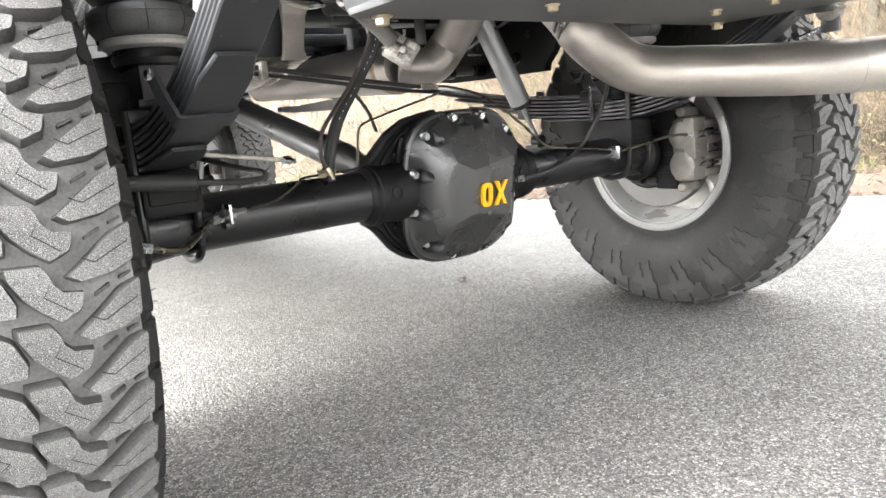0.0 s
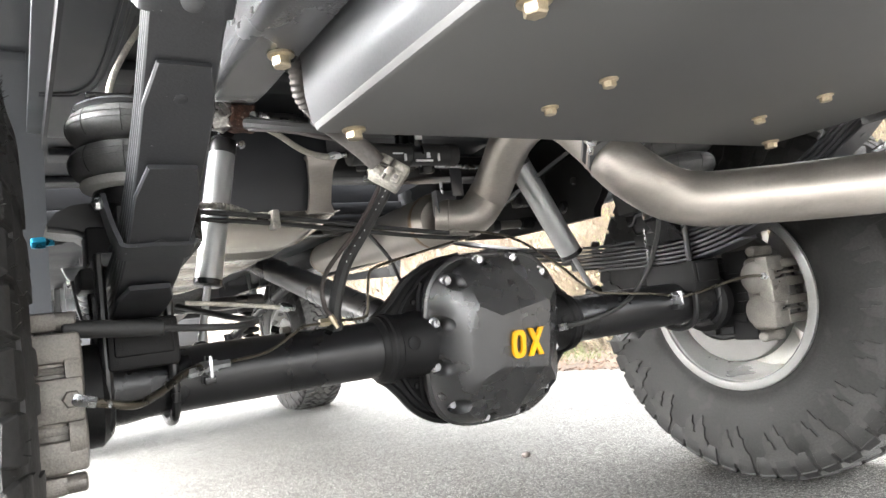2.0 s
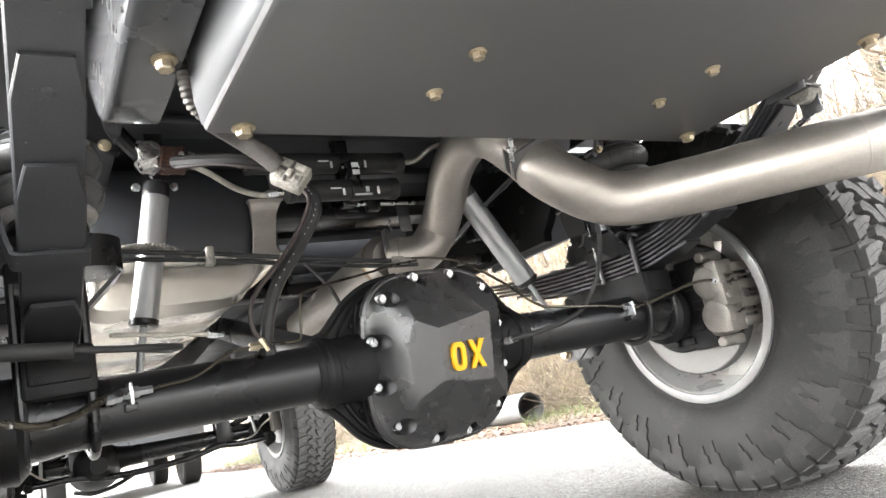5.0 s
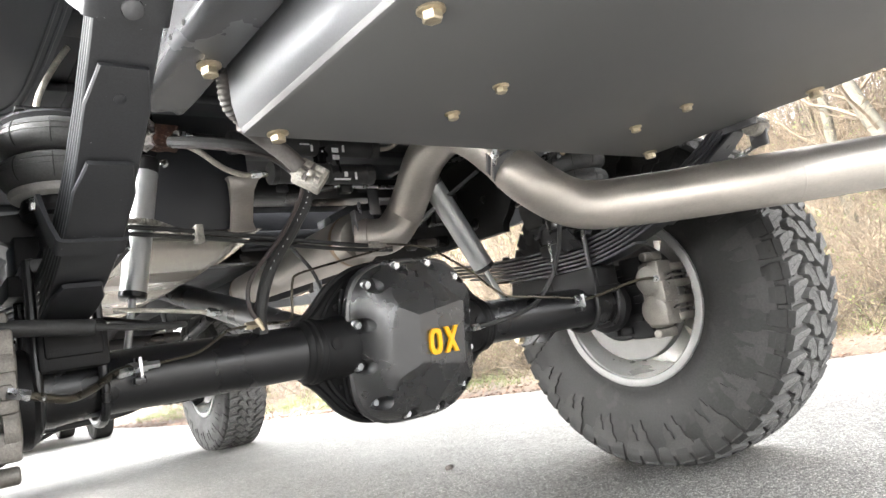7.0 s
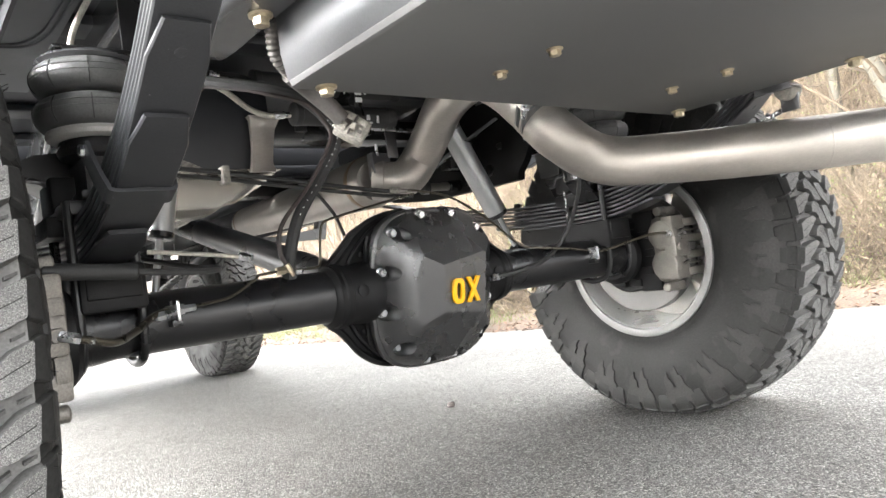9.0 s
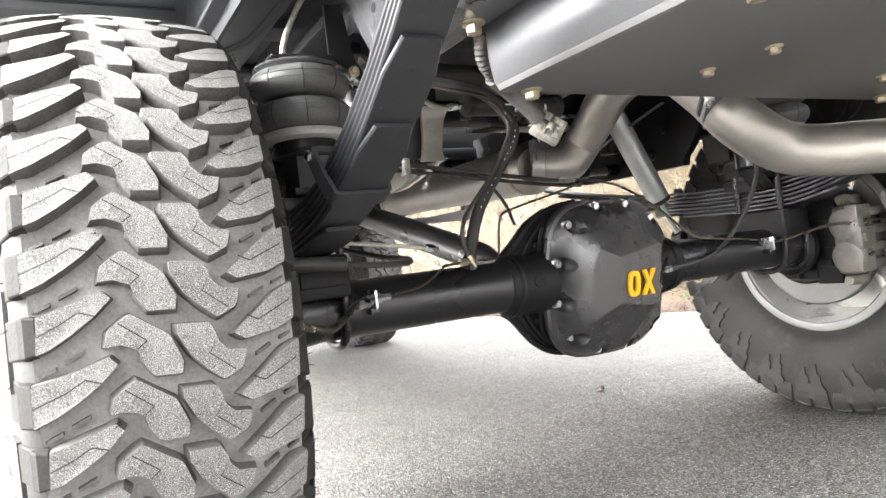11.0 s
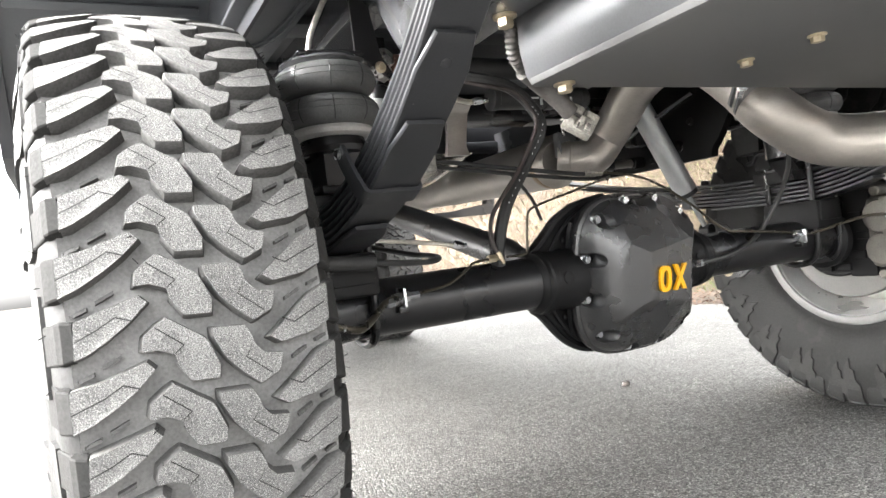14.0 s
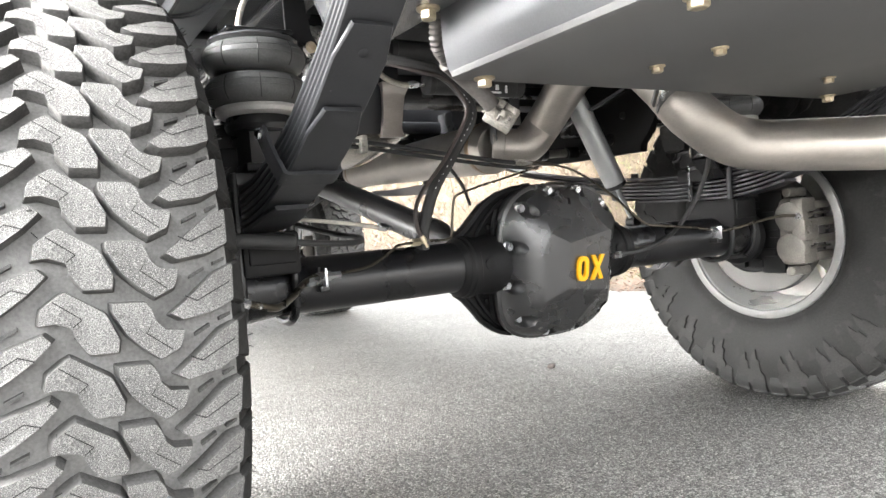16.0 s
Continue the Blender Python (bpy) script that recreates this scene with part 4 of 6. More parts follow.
def caliper(sx):
    c = Vector((sx * 0.865, -0.15, AXLE_Z + 0.005))
    s = thing("brake_caliper", c, "bare grey cast brake caliper behind the axle end", "brake caliper", "brake calipers")
    bm = B()
    x0, x1 = sorted((c.x - sx * 0.045, c.x + sx * 0.014))
    box(bm, (x0, c.y - 0.035, c.z - 0.1), (x1, c.y + 0.04, c.z + 0.1), 0.02, seg=4)
    for dz in (-0.048, 0.045):
        lathe(bm, [(0, 0.046), (0.016, 0.046), (0.021, 0.043), (0.024, 0.036), (0.0245, 0.02), (0.025, 0.006)], (c.x - sx * 0.034, c.y - 0.004, c.z + dz), (-sx, 0, 0), 32)
    part("caliper_body", bm, CALIPER, s)
    for z0, z1, out in ((-0.094, -0.05, 0.012), (-0.044, -0.03, 0.004), (-0.026, 0.036, 0.018), (0.04, 0.052, 0.005), (0.056, 0.098, 0.013)):
        bm = B()
        x0, x1 = sorted((c.x - sx * 0.056, c.x + sx * 0.016))
        box(bm, (x0, c.y - 0.034 - out, c.z + z0), (x1, c.y - 0.01, c.z + z1), 0.006)
        part("caliper_rib", bm, CALIPER, s)
    for dz in (-0.075, -0.025, 0.025, 0.075):
        bm = B()
        x0, x1 = sorted((c.x + sx * 0.004, c.x + sx * 0.115))
        box(bm, (x0, c.y - 0.05, c.z + dz - 0.013), (x1, c.y - 0.02, c.z + dz + 0.013), 0.007)
        part("caliper_finger", bm, CALIPER, s)
    # dark boxes fill the finger gaps in place of the shade there
    for dz in (-0.05, 0.0, 0.05):
        bm = B()
        x0, x1 = sorted((c.x + sx * 0.01, c.x + sx * 0.1))
        box(bm, (x0, c.y - 0.024, c.z + dz - 0.013), (x1, c.y - 0.01, c.z + dz + 0.013), 0.003)
        part("finger_gap_shade", bm, RUBBER, s, "dark box standing in for the shade between the fingers")
        bm = B()
        cyl(bm, (c.x + sx * 0.012, c.y - 0.034, c.z + dz), (c.x + sx * 0.1, c.y - 0.034, c.z + dz), 0.004, 10)
        part("pad_pin", bm, CALIPER, s)
    for dz in (-0.118, 0.118):
        bm = B()
        cyl(bm, (c.x - sx * 0.055, c.y, c.z + dz * 0.98), (c.x + sx * 0.03, c.y, c.z + dz * 0.98), 0.014, 16, 0.003)
        box(bm, (c.x - 0.02, c.y - 0.014, c.z + dz * 0.98 - 0.014), (c.x + 0.03, c.y + 0.02, c.z + dz * 0.98 + 0.014), 0.006)
        part("slide_pin", bm, CALIPER, s)
    bm = B()
    box(bm, (c.x - 0.03, c.y + 0.03, c.z - 0.125), (c.x - 0.012, c.y + 0.11, c.z + 0.125), 0.008)
    part("caliper_bracket", bm, BLACK_CAST, s)
    bm = B()
    lathe(bm, [(0, 0.013), (0.01, 0.013), (0.012, 0.011)], (c.x - sx * 0.04, c.y - 0.048, c.z + 0.005), (0, -1, 0), 6)
    part("banjo_bolt", bm, CALIPER, s)
    return s


def bump_stop(sx):
    s = thing("bump_stop", (sx * 0.685, 0.11, 0.79), "black rubber bump stop under the frame rail", "bump stop", "bump stops")
    bm = B()
    rings(bm, [[(sx * 0.685 + u * a, 0.11 + v * b, z) for u, v in ((-1, -1), (1, -1), (1, 1), (-1, 1))] for a, b, z in ((0.022, 0.03, 0.79), (0.03, 0.038, 0.797), (0.036, 0.046, 0.85), (0.036, 0.046, 0.875))])
    part("rubber_block", bm, RUBBER, s)
    bm = B()
    box(bm, (sx * 0.685 - 0.05, 0.05, 0.875), (sx * 0.685 + 0.05, 0.17, 0.885), 0.003)
    for v in (0.056, 0.164):
        box(bm, (sx * 0.685 - 0.05, v - 0.005, 0.885), (sx * 0.685 + 0.05, v + 0.005, 1.03), 0.003)
    part("stop_bracket", bm, BLACK, s)
    bm = B()
    sweep(bm, curve([(sx * 0.66, 0.04, 0.745), (sx * 0.66, 0.03, 0.765), (sx * 0.66, 0.045, 0.785), (sx * 0.66, 0.085, 0.785), (sx * 0.66, 0.1, 0.765), (sx * 0.66, 0.12, 0.762)], 4), 0.007, 8)
    part("stop_strap", bm, BLACK, s)
    return s


for sx in (-1, 1):
    leaf_spring(sx)
    bump_stop(sx)
    air_spring(sx)
    shock(sx)
    caliper(sx)

# ---- frame rails and the plate under the bumper ----
HOLES = ((-0.573, 1.014), (-0.648, 0.96), (-0.563, 0.984), (-0.587, 0.971), (-0.604, 0.961), (-0.548, 0.956), (-0.476, 0.974), (-0.494, 0.961))


def rail(sx):
    s = thing("frame_rail", (sx * 0.6, 0, 0.93), "dark coated steel frame rail with slots and kick-up over the axle", "frame rail", "frame rails")
    bm = B()
    ahead = [(0.7, 1.06), (0.88, 0.98), (1.05, 0.87), (1.4, 0.82), (3.0, 0.82), (4.8, 0.86)] if sx < 0 else [(0.7, 1.06), (1.0, 0.94), (4.8, 0.9)]
    line = [(-1.3, 0.94), (-0.5, 0.94), (-0.3, 0.94), (-0.235, 0.955), (-0.18, 1.02), (-0.1, 1.09), (0.3, 1.09), *ahead]
    lo = curve([(0, y, z) for y, z in line], 4)
    h = 0.2
    rowlist = []
    for p in lo:
        rowlist.append([Vector((sx * 0.63, p.y, p.z + 0.022)), Vector((sx * 0.629, p.y, p.z + 0.013)), Vector((sx * 0.625, p.y, p.z + 0.005)), Vector((sx * 0.618, p.y, p.z + 0.001)), Vector((sx * 0.606, p.y, p.z)), Vector((sx * 0.545, p.y, p.z)),
                        Vector((sx * 0.545, p.y, p.z + 0.008)), Vector((sx * 0.6, p.y, p.z + 0.008)), Vector((sx * 0.622, p.y, p.z + 0.022)), Vector((sx * 0.622, p.y, p.z + h)), Vector((sx * 0.63, p.y, p.z + h))])
    rings(bm, rowlist)
    part("rail", bm, FRAME, s)
    bm = B()
    hexbolt(bm, (sx * 0.57, -0.467, 0.94), (0, 0, -1), 0.0125, 0.018, 1.42)
    part("rail_bolt", bm, GOLD, s, "yellow zinc flange bolt")
    # holes are not cut: dark discs on the web paint the shade inside them
    for yy, zz, r in ((-0.264, 1.034, 0.009), (-0.286, 1.008, 0.009), (-0.319, 1.003, 0.009), (-0.47, 1.02, 0.012), *((y, z, 0.0042) for y, z in HOLES)):
        bm = B()
        lathe(bm, [(-0.004, r), (0.0005, r), (0.0008, r * 0.97)], (sx * 0.63, yy, zz), (sx, 0, 0), 18)
        part("rail_hole_disc", bm, RUBBER, s, "dark disc standing in for a shaded round hole in the rail")
    return s


for sx in (-1, 1):
    rail(sx)

plate = thing("rear_plate", (-0.01, -1.0, 0.842), "satin charcoal steel plate box under the rear bumper", "skid plate")
bm = B()
x0, x1, yf, yr, z0 = -0.525, 0.498, -0.446, -1.33, 0.842
sec = [(x0 + 0.008, z0), (x0 + 0.002, z0 + 0.003), (x0, z0 + 0.009), (x0, z0 + 0.012), (x0 + 0.006, z0 + 0.012), (x0 + 0.012, z0 + 0.006),
       (x1 - 0.012, z0 + 0.006), (x1 - 0.006, z0 + 0.012), (x1 - 0.006, z0 + 0.05), (x1, z0 + 0.05), (x1, z0 + 0.009), (x1 - 0.002, z0 + 0.003), (x1 - 0.008, z0)]
rings(bm, [[Vector((x, y, z)) for x, z in sec] for y in (yf, yr)])
part("plate_sheet", bm, PLATE, plate)
# side flange of the same plate, with the side light put into its colour
bm = B()
sec = [(x0 + 0.004, z0 + 0.007), (x0 - 0.002, z0 + 0.016), (x0 - 0.008, z0 + 0.05), (x0 - 0.01, z0 + 0.2), (x0 - 0.004, z0 + 0.2), (x0 - 0.002, z0 + 0.05), (x0 + 0.008, z0 + 0.01)]
rings(bm, [[Vector((x, y, z)) for x, z in sec] for y in (yf + 0.004, yr)])
part("side_flange", bm, PALE_STEEL, plate, "plate side flange, coloured silver grey for the light falling on it")
for x, y, r in ((-0.477, -0.466, 0.012), (0.458, -0.48, 0.012), (-0.479, -0.861, 0.012), (0.46, -0.86, 0.012), (-0.237, -0.597, 0.009), (-0.235, -0.709, 0.009), (0.223, -0.612, 0.009), (0.223, -0.728, 0.009)):
    bm = B()
    hexbolt(bm, (x, y, z0), (0, 0, -1), r, r * 1.2, 1.38)
    part("plate_bolt", bm, GOLD, plate, "yellow zinc flange bolt")

# ---- exhaust ----
exhaust = thing("exhaust_pipe", (0.4, 0, 0.72), "brushed stainless exhaust pipe curving over the axle", "exhaust pipe")
PIPE = [(0.219, 0.451, 0.856), (0.294, 0.395, 0.851), (0.347, 0.364, 0.912), (0.334, 0.278, 0.966), (0.294, 0.142, 1.026), (0.258, -0.017, 1.043), (0.221, -0.146, 0.988), (0.22, -0.233, 0.907),
        (0.249, -0.288, 0.824), (0.352, -0.332, 0.757), (0.447, -0.46, 0.735), (0.555, -0.671, 0.716), (0.779, -0.852, 0.713), (1.055, -1.046, 0.717)]
line = curve(PIPE, 8)
bm = B()
sweep(bm, line, 0.059, 40, cap=False)
sweep(bm, line[-12:], 0.056, 40, cap=False)
part("pipe", bm, STEEL, exhaust, sharp=60)
bm = B()
d = (Vector(PIPE[-1]) - Vector(PIPE[-2])).normalized()
lathe(bm, [(0, 0.059), (0.004, 0.0587), (0.004, 0.0563), (0, 0.056)], Vector(PIPE[-1]) - d * 0.002, d, 40, cap=False)
part("tip_rim", bm, STEEL, exhaust)
# thin weld seams on the pipe
for k in (58, 90):
    bm = B()
    d = (line[k + 1] - line[k]).normalized()
    lathe(bm, [(0, 0.0588), (0.001, 0.0598), (0.003, 0.0598), (0.004, 0.0588)], line[k], d, 40, cap=False)
    part("weld_seam", bm, STEEL, exhaust)
# clamp with its bolt and ear plate on the joint behind the muffler
bm = B()
d = (line[2] - line[0]).normalized()
lathe(bm, [(-0.02, 0.0595), (-0.018, 0.0625), (0.018, 0.0625), (0.02, 0.0595)], line[1], d, 40, cap=False)
part("band_clamp", bm, STEEL, exhaust, "bare steel band clamp")
bm = B()
box(bm, (0.19, 0.412, 0.862), (0.262, 0.418, 0.936), 0.002)
box(bm, (0.186, 0.398, 0.862), (0.191, 0.43, 0.936), 0.002)
part("clamp_ear", bm, PALE_STEEL, exhaust, "light steel clamp ear")
bm = B()
cyl(bm, (0.209, 0.405, 0.925), (0.209, 0.405, 0.962), 0.005, 12)
part("clamp_stud", bm, ZINC, exhaust)
bm = B()
a1 = Vector((0.226, 0.458, 0.857))
a0 = a1 + Vector((0.182, 0.982, 0.05)) * 1.85
L = (a1 - a0).length
lathe(bm, [(0, 0.06), (0.12, 0.078), (L - 0.06, 0.085), (L - 0.03, 0.085), (L - 0.024, 0.082), (L - 0.006, 0.066), (L, 0.0635)], a0, a1 - a0, 44)
barrel = part("muffler", bm, STEEL, exhaust, "brushed stainless muffler barrel", sharp=25)
for back, wdt, r in ((0.064, 0.034, 0.0862), (1.73, 0.02, 0.0795)):
    bm = B()
    lathe(bm, [(L - back, r - 0.002), (L - back + 0.003, r), (L - back + wdt - 0.003, r), (L - back + wdt, r - 0.002)], a0, a1 - a0, 44, cap=False)
    part("weld_band", bm, HEAT, barrel, "brown heat-tinted weld band")
# ---- tank ----
tank = thing("fuel_tank", (-0.36, 1.1, 0.83), "black fuel tank with ribbed bare metal shield below", "tank")
bm = B()
rowlist = []
PAN = ((0.38, 0.884), (0.386, 0.868), (0.395, 0.852), (0.42, 0.83), (0.46, 0.815), (0.51, 0.807), (0.545, 0.805), (0.552, 0.86), (0.69, 0.86), (0.705, 0.803), (0.77, 0.799), (0.87, 0.803), (0.885, 0.817), (0.92, 0.817),
       (0.935, 0.802), (1.07, 0.797), (1.22, 0.801), (1.235, 0.814), (1.27, 0.814), (1.285, 0.8), (1.6, 0.8), (1.615, 0.812), (1.65, 0.812), (1.665, 0.8), (1.95, 0.805))
for y, zb in PAN:
    rowlist.append([Vector(p) for p in ((-0.6, y, 0.884), (-0.6, y, zb + 0.03 * min(1, (0.884 - zb) / 0.06)), (-0.585, y, zb + 0.008), (-0.55, y, zb), (-0.27, y, zb), (-0.21, y, zb + 0.012 * min(1, (0.884 - zb) / 0.06)), (-0.165, y, zb + 0.04 * min(1, (0.884 - zb) / 0.08)), (-0.13, y, 0.884))])
rings(bm, rowlist)
part("heat_shield", bm, TANK, tank, "ribbed bare metal shield", sharp=50)
bm = B()
box(bm, (-0.6, 0.4, 0.876), (-0.135, 1.95, 1.12), 0.02)
part("tank_shell", bm, LINER, tank)
bm = B()
rings(bm, [[Vector((x - w, 0.372 - d, z)), Vector((x, 0.368 - d, z)), Vector((x + w, 0.372 - d, z)), Vector((x + w, 0.385, z)), Vector((x - w, 0.385, z))]
           for x, w, d, z in ((-0.17, 0.049, 0.012, 1.026), (-0.172, 0.041, 0.004, 1.016), (-0.178, 0.034, 0.0, 0.99), (-0.184, 0.03, 0.0, 0.94), (-0.19, 0.03, 0.0, 0.9), (-0.19, 0.036, 0.003, 0.875))])
part("filler_strap", bm, STEEL, tank, "flared bare metal strap")
# ---- truck body over the chassis ----
body = thing("truck_body", (0, 1.5, 1.1), "dark pickup truck bed and cab floor seen from below", "truck body")
bm = B()
box(bm, (-0.795, -1.36, 1.17), (0.795, 1.35, 1.2))
part("bed_floor", bm, LINER, body)
for sx in (-1, 1):
    for y0, y1 in ((-1.36, -0.76), (0.76, 1.35)):
        bm = B()
        x0, x1 = sorted((sx * 0.796, sx * 1.24))
        box(bm, (x0, y0, 1.17), (x1, y1, 1.2))
        part("floor_wing", bm, LINER, body)
for i in range(8):
    y = -1.2 + 0.34 * i
    bm = B()
    box(bm, (-0.78, y, 1.145), (0.78, y + 0.09, 1.169), 0.006)
    part("floor_rib", bm, LINER, body)
bm = B()
box(bm, (-1.05, 1.4, 1.05), (1.05, 4.9, 1.1), 0.01)
for x in (-0.35, 0.35):
    box(bm, (x - 0.1, 1.4, 1.02), (x + 0.1, 3.4, 1.05), 0.01)
part("cab_floor", bm, LINER, body)
for sx in (-1, 1):
    # outer side with its wheel arch
    bm = B()
    arch = [(0.8 * math.cos(t), 0.55 + 0.8 * math.sin(t)) for t in (math.radians(a) for a in range(136, 28, -4))]
    lo = [(-1.36, 1.12), (-0.8, 1.1), *arch, (0.75, 0.95), (1.35, 0.95)]
    hi = [(y, 1.8) for y, z in lo]
    rings(bm, [[Vector((sx * x, y, z)) for y, z in lo] + [Vector((sx * x, y, z)) for y, z in hi[::-1]] for x in (1.25, 1.28)])
    part("bed_side", bm, TRUCK_PAINT, body)
    bm = B()
    rowlist = []
    for t in (math.radians(a) for a in range(128, 6 if sx < 0 else 50, -6)):
        c, s = math.cos(t), math.sin(t)
        rowlist.append([Vector((sx * x, 0.83 * c, 0.55 + r * s)) for x, r in ((0.8, 0.82), (1.26, 0.82), (1.26, 0.83), (0.8, 0.83))])
    rings(bm, rowlist)
    liner = part("wheel_liner", bm, BODY, body, "ribbed dark grey wheel-arch liner")
    for k in range(4):
        bm = B()
        t = math.radians(60 + 22 * k)
        box(bm, (-0.2, -0.012, -0.004), (0.2, 0.012, 0.004), 0.003, Matrix.Translation((sx * 1.03, 0.815 * math.cos(t), 0.55 + 0.815 * math.sin(t))) @ Matrix.Rotation(t - math.pi / 2, 4, "X"))
        part("liner_rib", bm, BODY, liner)
    bm = B()
    box(bm, (sx * 0.76 - 0.075, -0.55, 1.132), (sx * 0.76 + 0.075, 0.62, 1.144), 0.004)
    panel = part("wheelhouse_panel", bm, BODY, body, "grey pressed wheelhouse panel")
    for inset in (0.0, 0.014):
        bm = B()
        q = [(sx * (0.70 + inset), -0.4, 1.131), (sx * (0.70 + inset), 0.1, 1.131), (sx * (0.73 + inset), 0.27 - inset, 1.131), (sx * 0.815, 0.3 - inset, 1.131)]
        sweep(bm, curve(q, 4), 0.0035, 6)
        part("pressed_line", bm, BODY, panel)
    bm = B()
    box(bm, (sx * 0.8 - 0.004, -0.75, 1.1), (sx * 0.8 + 0.004, 0.75, 1.4))
    part("wheelhouse_wall", bm, LINER, body)
    bm = B()
    rings(bm, [[Vector((sx * x, y, z)) for y, z in ((1.45, 0.93), (3.3, 0.93), (3.45, 1.1), (3.75, 1.22), (4.4, 1.22), (4.75, 1.05), (5.0, 1.0), (5.0, 1.5), (3.6, 1.6), (3.0, 2.1), (1.5, 2.1))] for x in (1.0, 1.05)])
    part("cab_side", bm, TRUCK_PAINT, body)
bm = B()
box(bm, (-1.24, -1.37, 1.02), (1.24, -1.34, 1.75), 0.01)
part("tailgate", bm, TRUCK_PAINT, body)
bm = B()
box(bm, (-1.0, 1.42, 1.1), (1.0, 1.46, 2.1), 0.01)
box(bm, (-1.0, 4.95, 0.8), (1.0, 5.0, 1.5), 0.01)
box(bm, (-1.0, 1.45, 2.06), (1.0, 3.0, 2.1))
box(bm, (-1.0, 3.4, 1.55), (1.0, 4.98, 1.58))
part("cab_shell", bm, TRUCK_PAINT, body)

# black shock tower plate by the frame
tw = thing("shock_tower", (0.63, 0.42, 0.82), "black steel shock tower plate on the frame", "bracket")
bm = B()
prism(bm, [(0.61, 0.12, 1.1), (0.61, 0.12, 0.93), (0.61, 0.17, 0.86), (0.61, 0.2, 0.83), (0.61, 0.206, 0.805), (0.61, 0.5, 0.808), (0.61, 0.68, 0.812), (0.61, 0.9, 0.84), (0.61, 1.1, 0.93), (0.61, 1.1, 1.1)], (0.03, 0, 0))
part("tower_plate", bm, BLACK_CAST, tw)
for yy, zz, r in ((0.33, 0.86, 0.016), (0.45, 0.835, 0.008), (0.27, 0.93, 0.01)):
    bm = B()
    hexbolt(bm, (0.61, yy, zz), (-1, 0, 0), r, r * 0.8, 1.3)
    part("tower_bolt", bm, BLACK, tw)
bm = B()
sweep(bm, curve([(0.5, 0.15, 0.99), (0.46, 0.27, 0.94), (0.43, 0.42, 0.885), (0.4, 0.52, 0.855), (0.34, 0.6, 0.845)], 5), 0.02, 8, flat=0.25)
part("tower_strut", bm, FRAME, tw)
bm = B()
box(bm, (0.5, 0.4, 0.88), (0.62, 0.46, 0.99), 0.01)
part("tower_gusset", bm, BLACK, tw)

bm = B()
cyl(bm, (0.47, 0.5, 0.835), (0.56, 0.5, 0.838), 0.014, 20, 0.002)
part("tower_bush", bm, CALIPER, tw, "grey bare metal bush")
bm = B()
cyl(bm, (0.44, 0.5, 0.834), (0.47, 0.5, 0.835), 0.022, 20, 0.003)
part("bush_collar", bm, BLACK, tw)
bm = B()
cyl(bm, (0.56, 0.5, 0.838), (0.612, 0.5, 0.84), 0.02, 20, 0.003)
part("bush_collar", bm, BLACK, tw)

# cross members of the frame
for y, z, hgt in ((0.5, 0.985, 0.07), (1.5, 0.97, 0.1)):
    cm = thing("cross_member", (0, y, z), "black steel frame cross member with slots", "cross member", "frame cross members")
    bm = B()
    box(bm, (-0.6, y - 0.05, z), (0.6, y + 0.05, z + hgt), 0.012)
    part("beam", bm, BLACK, cm)
    for k in range(5):
        bm = B()
        x = -0.3 + 0.14 * k
        box(bm, (x - 0.02, y - 0.053, z + 0.02), (x + 0.02, y - 0.047, z + 0.04), 0.004)
        part("slot_edge", bm, FRAME, cm)
bm = B()
prism(bm, [(0.36, 1.6, 0.782), (0.42, 1.6, 0.776), (0.68, 1.6, 0.776), (0.72, 1.6, 0.99), (0.66, 1.6, 0.99), (0.65, 1.6, 0.83), (0.44, 1.6, 0.806), (0.36, 1.6, 0.806)], (0, 0.05, 0))
part("lower_brace", bm, FRAME, cm, "grey pressed brace below the beam")
# brackets carrying springs' rear ends
for sx in (-1, 1):
    hb = thing("spring_hanger", (sx * 0.67, -0.85, 1.0), "coated steel rear spring hanger bracket", "spring hanger", "spring hangers")
    bm = B()
    prism(bm, [(sx * 0.629, -0.99, 1.17), (sx * 0.629, -0.72, 1.17), (sx * 0.629, -0.68, 1.06), (sx * 0.629, -0.76, 1.0), (sx * 0.629, -0.9, 1.0)], (sx * 0.008, 0, 0))
    part("hanger_plate", bm, FRAME, hb)
    bm = B()
    hexbolt(bm, (sx * 0.637, -0.76, 1.08), (sx, 0, 0), 0.012, 0.014, 1.4)
    part("hanger_bolt", bm, GOLD, hb)

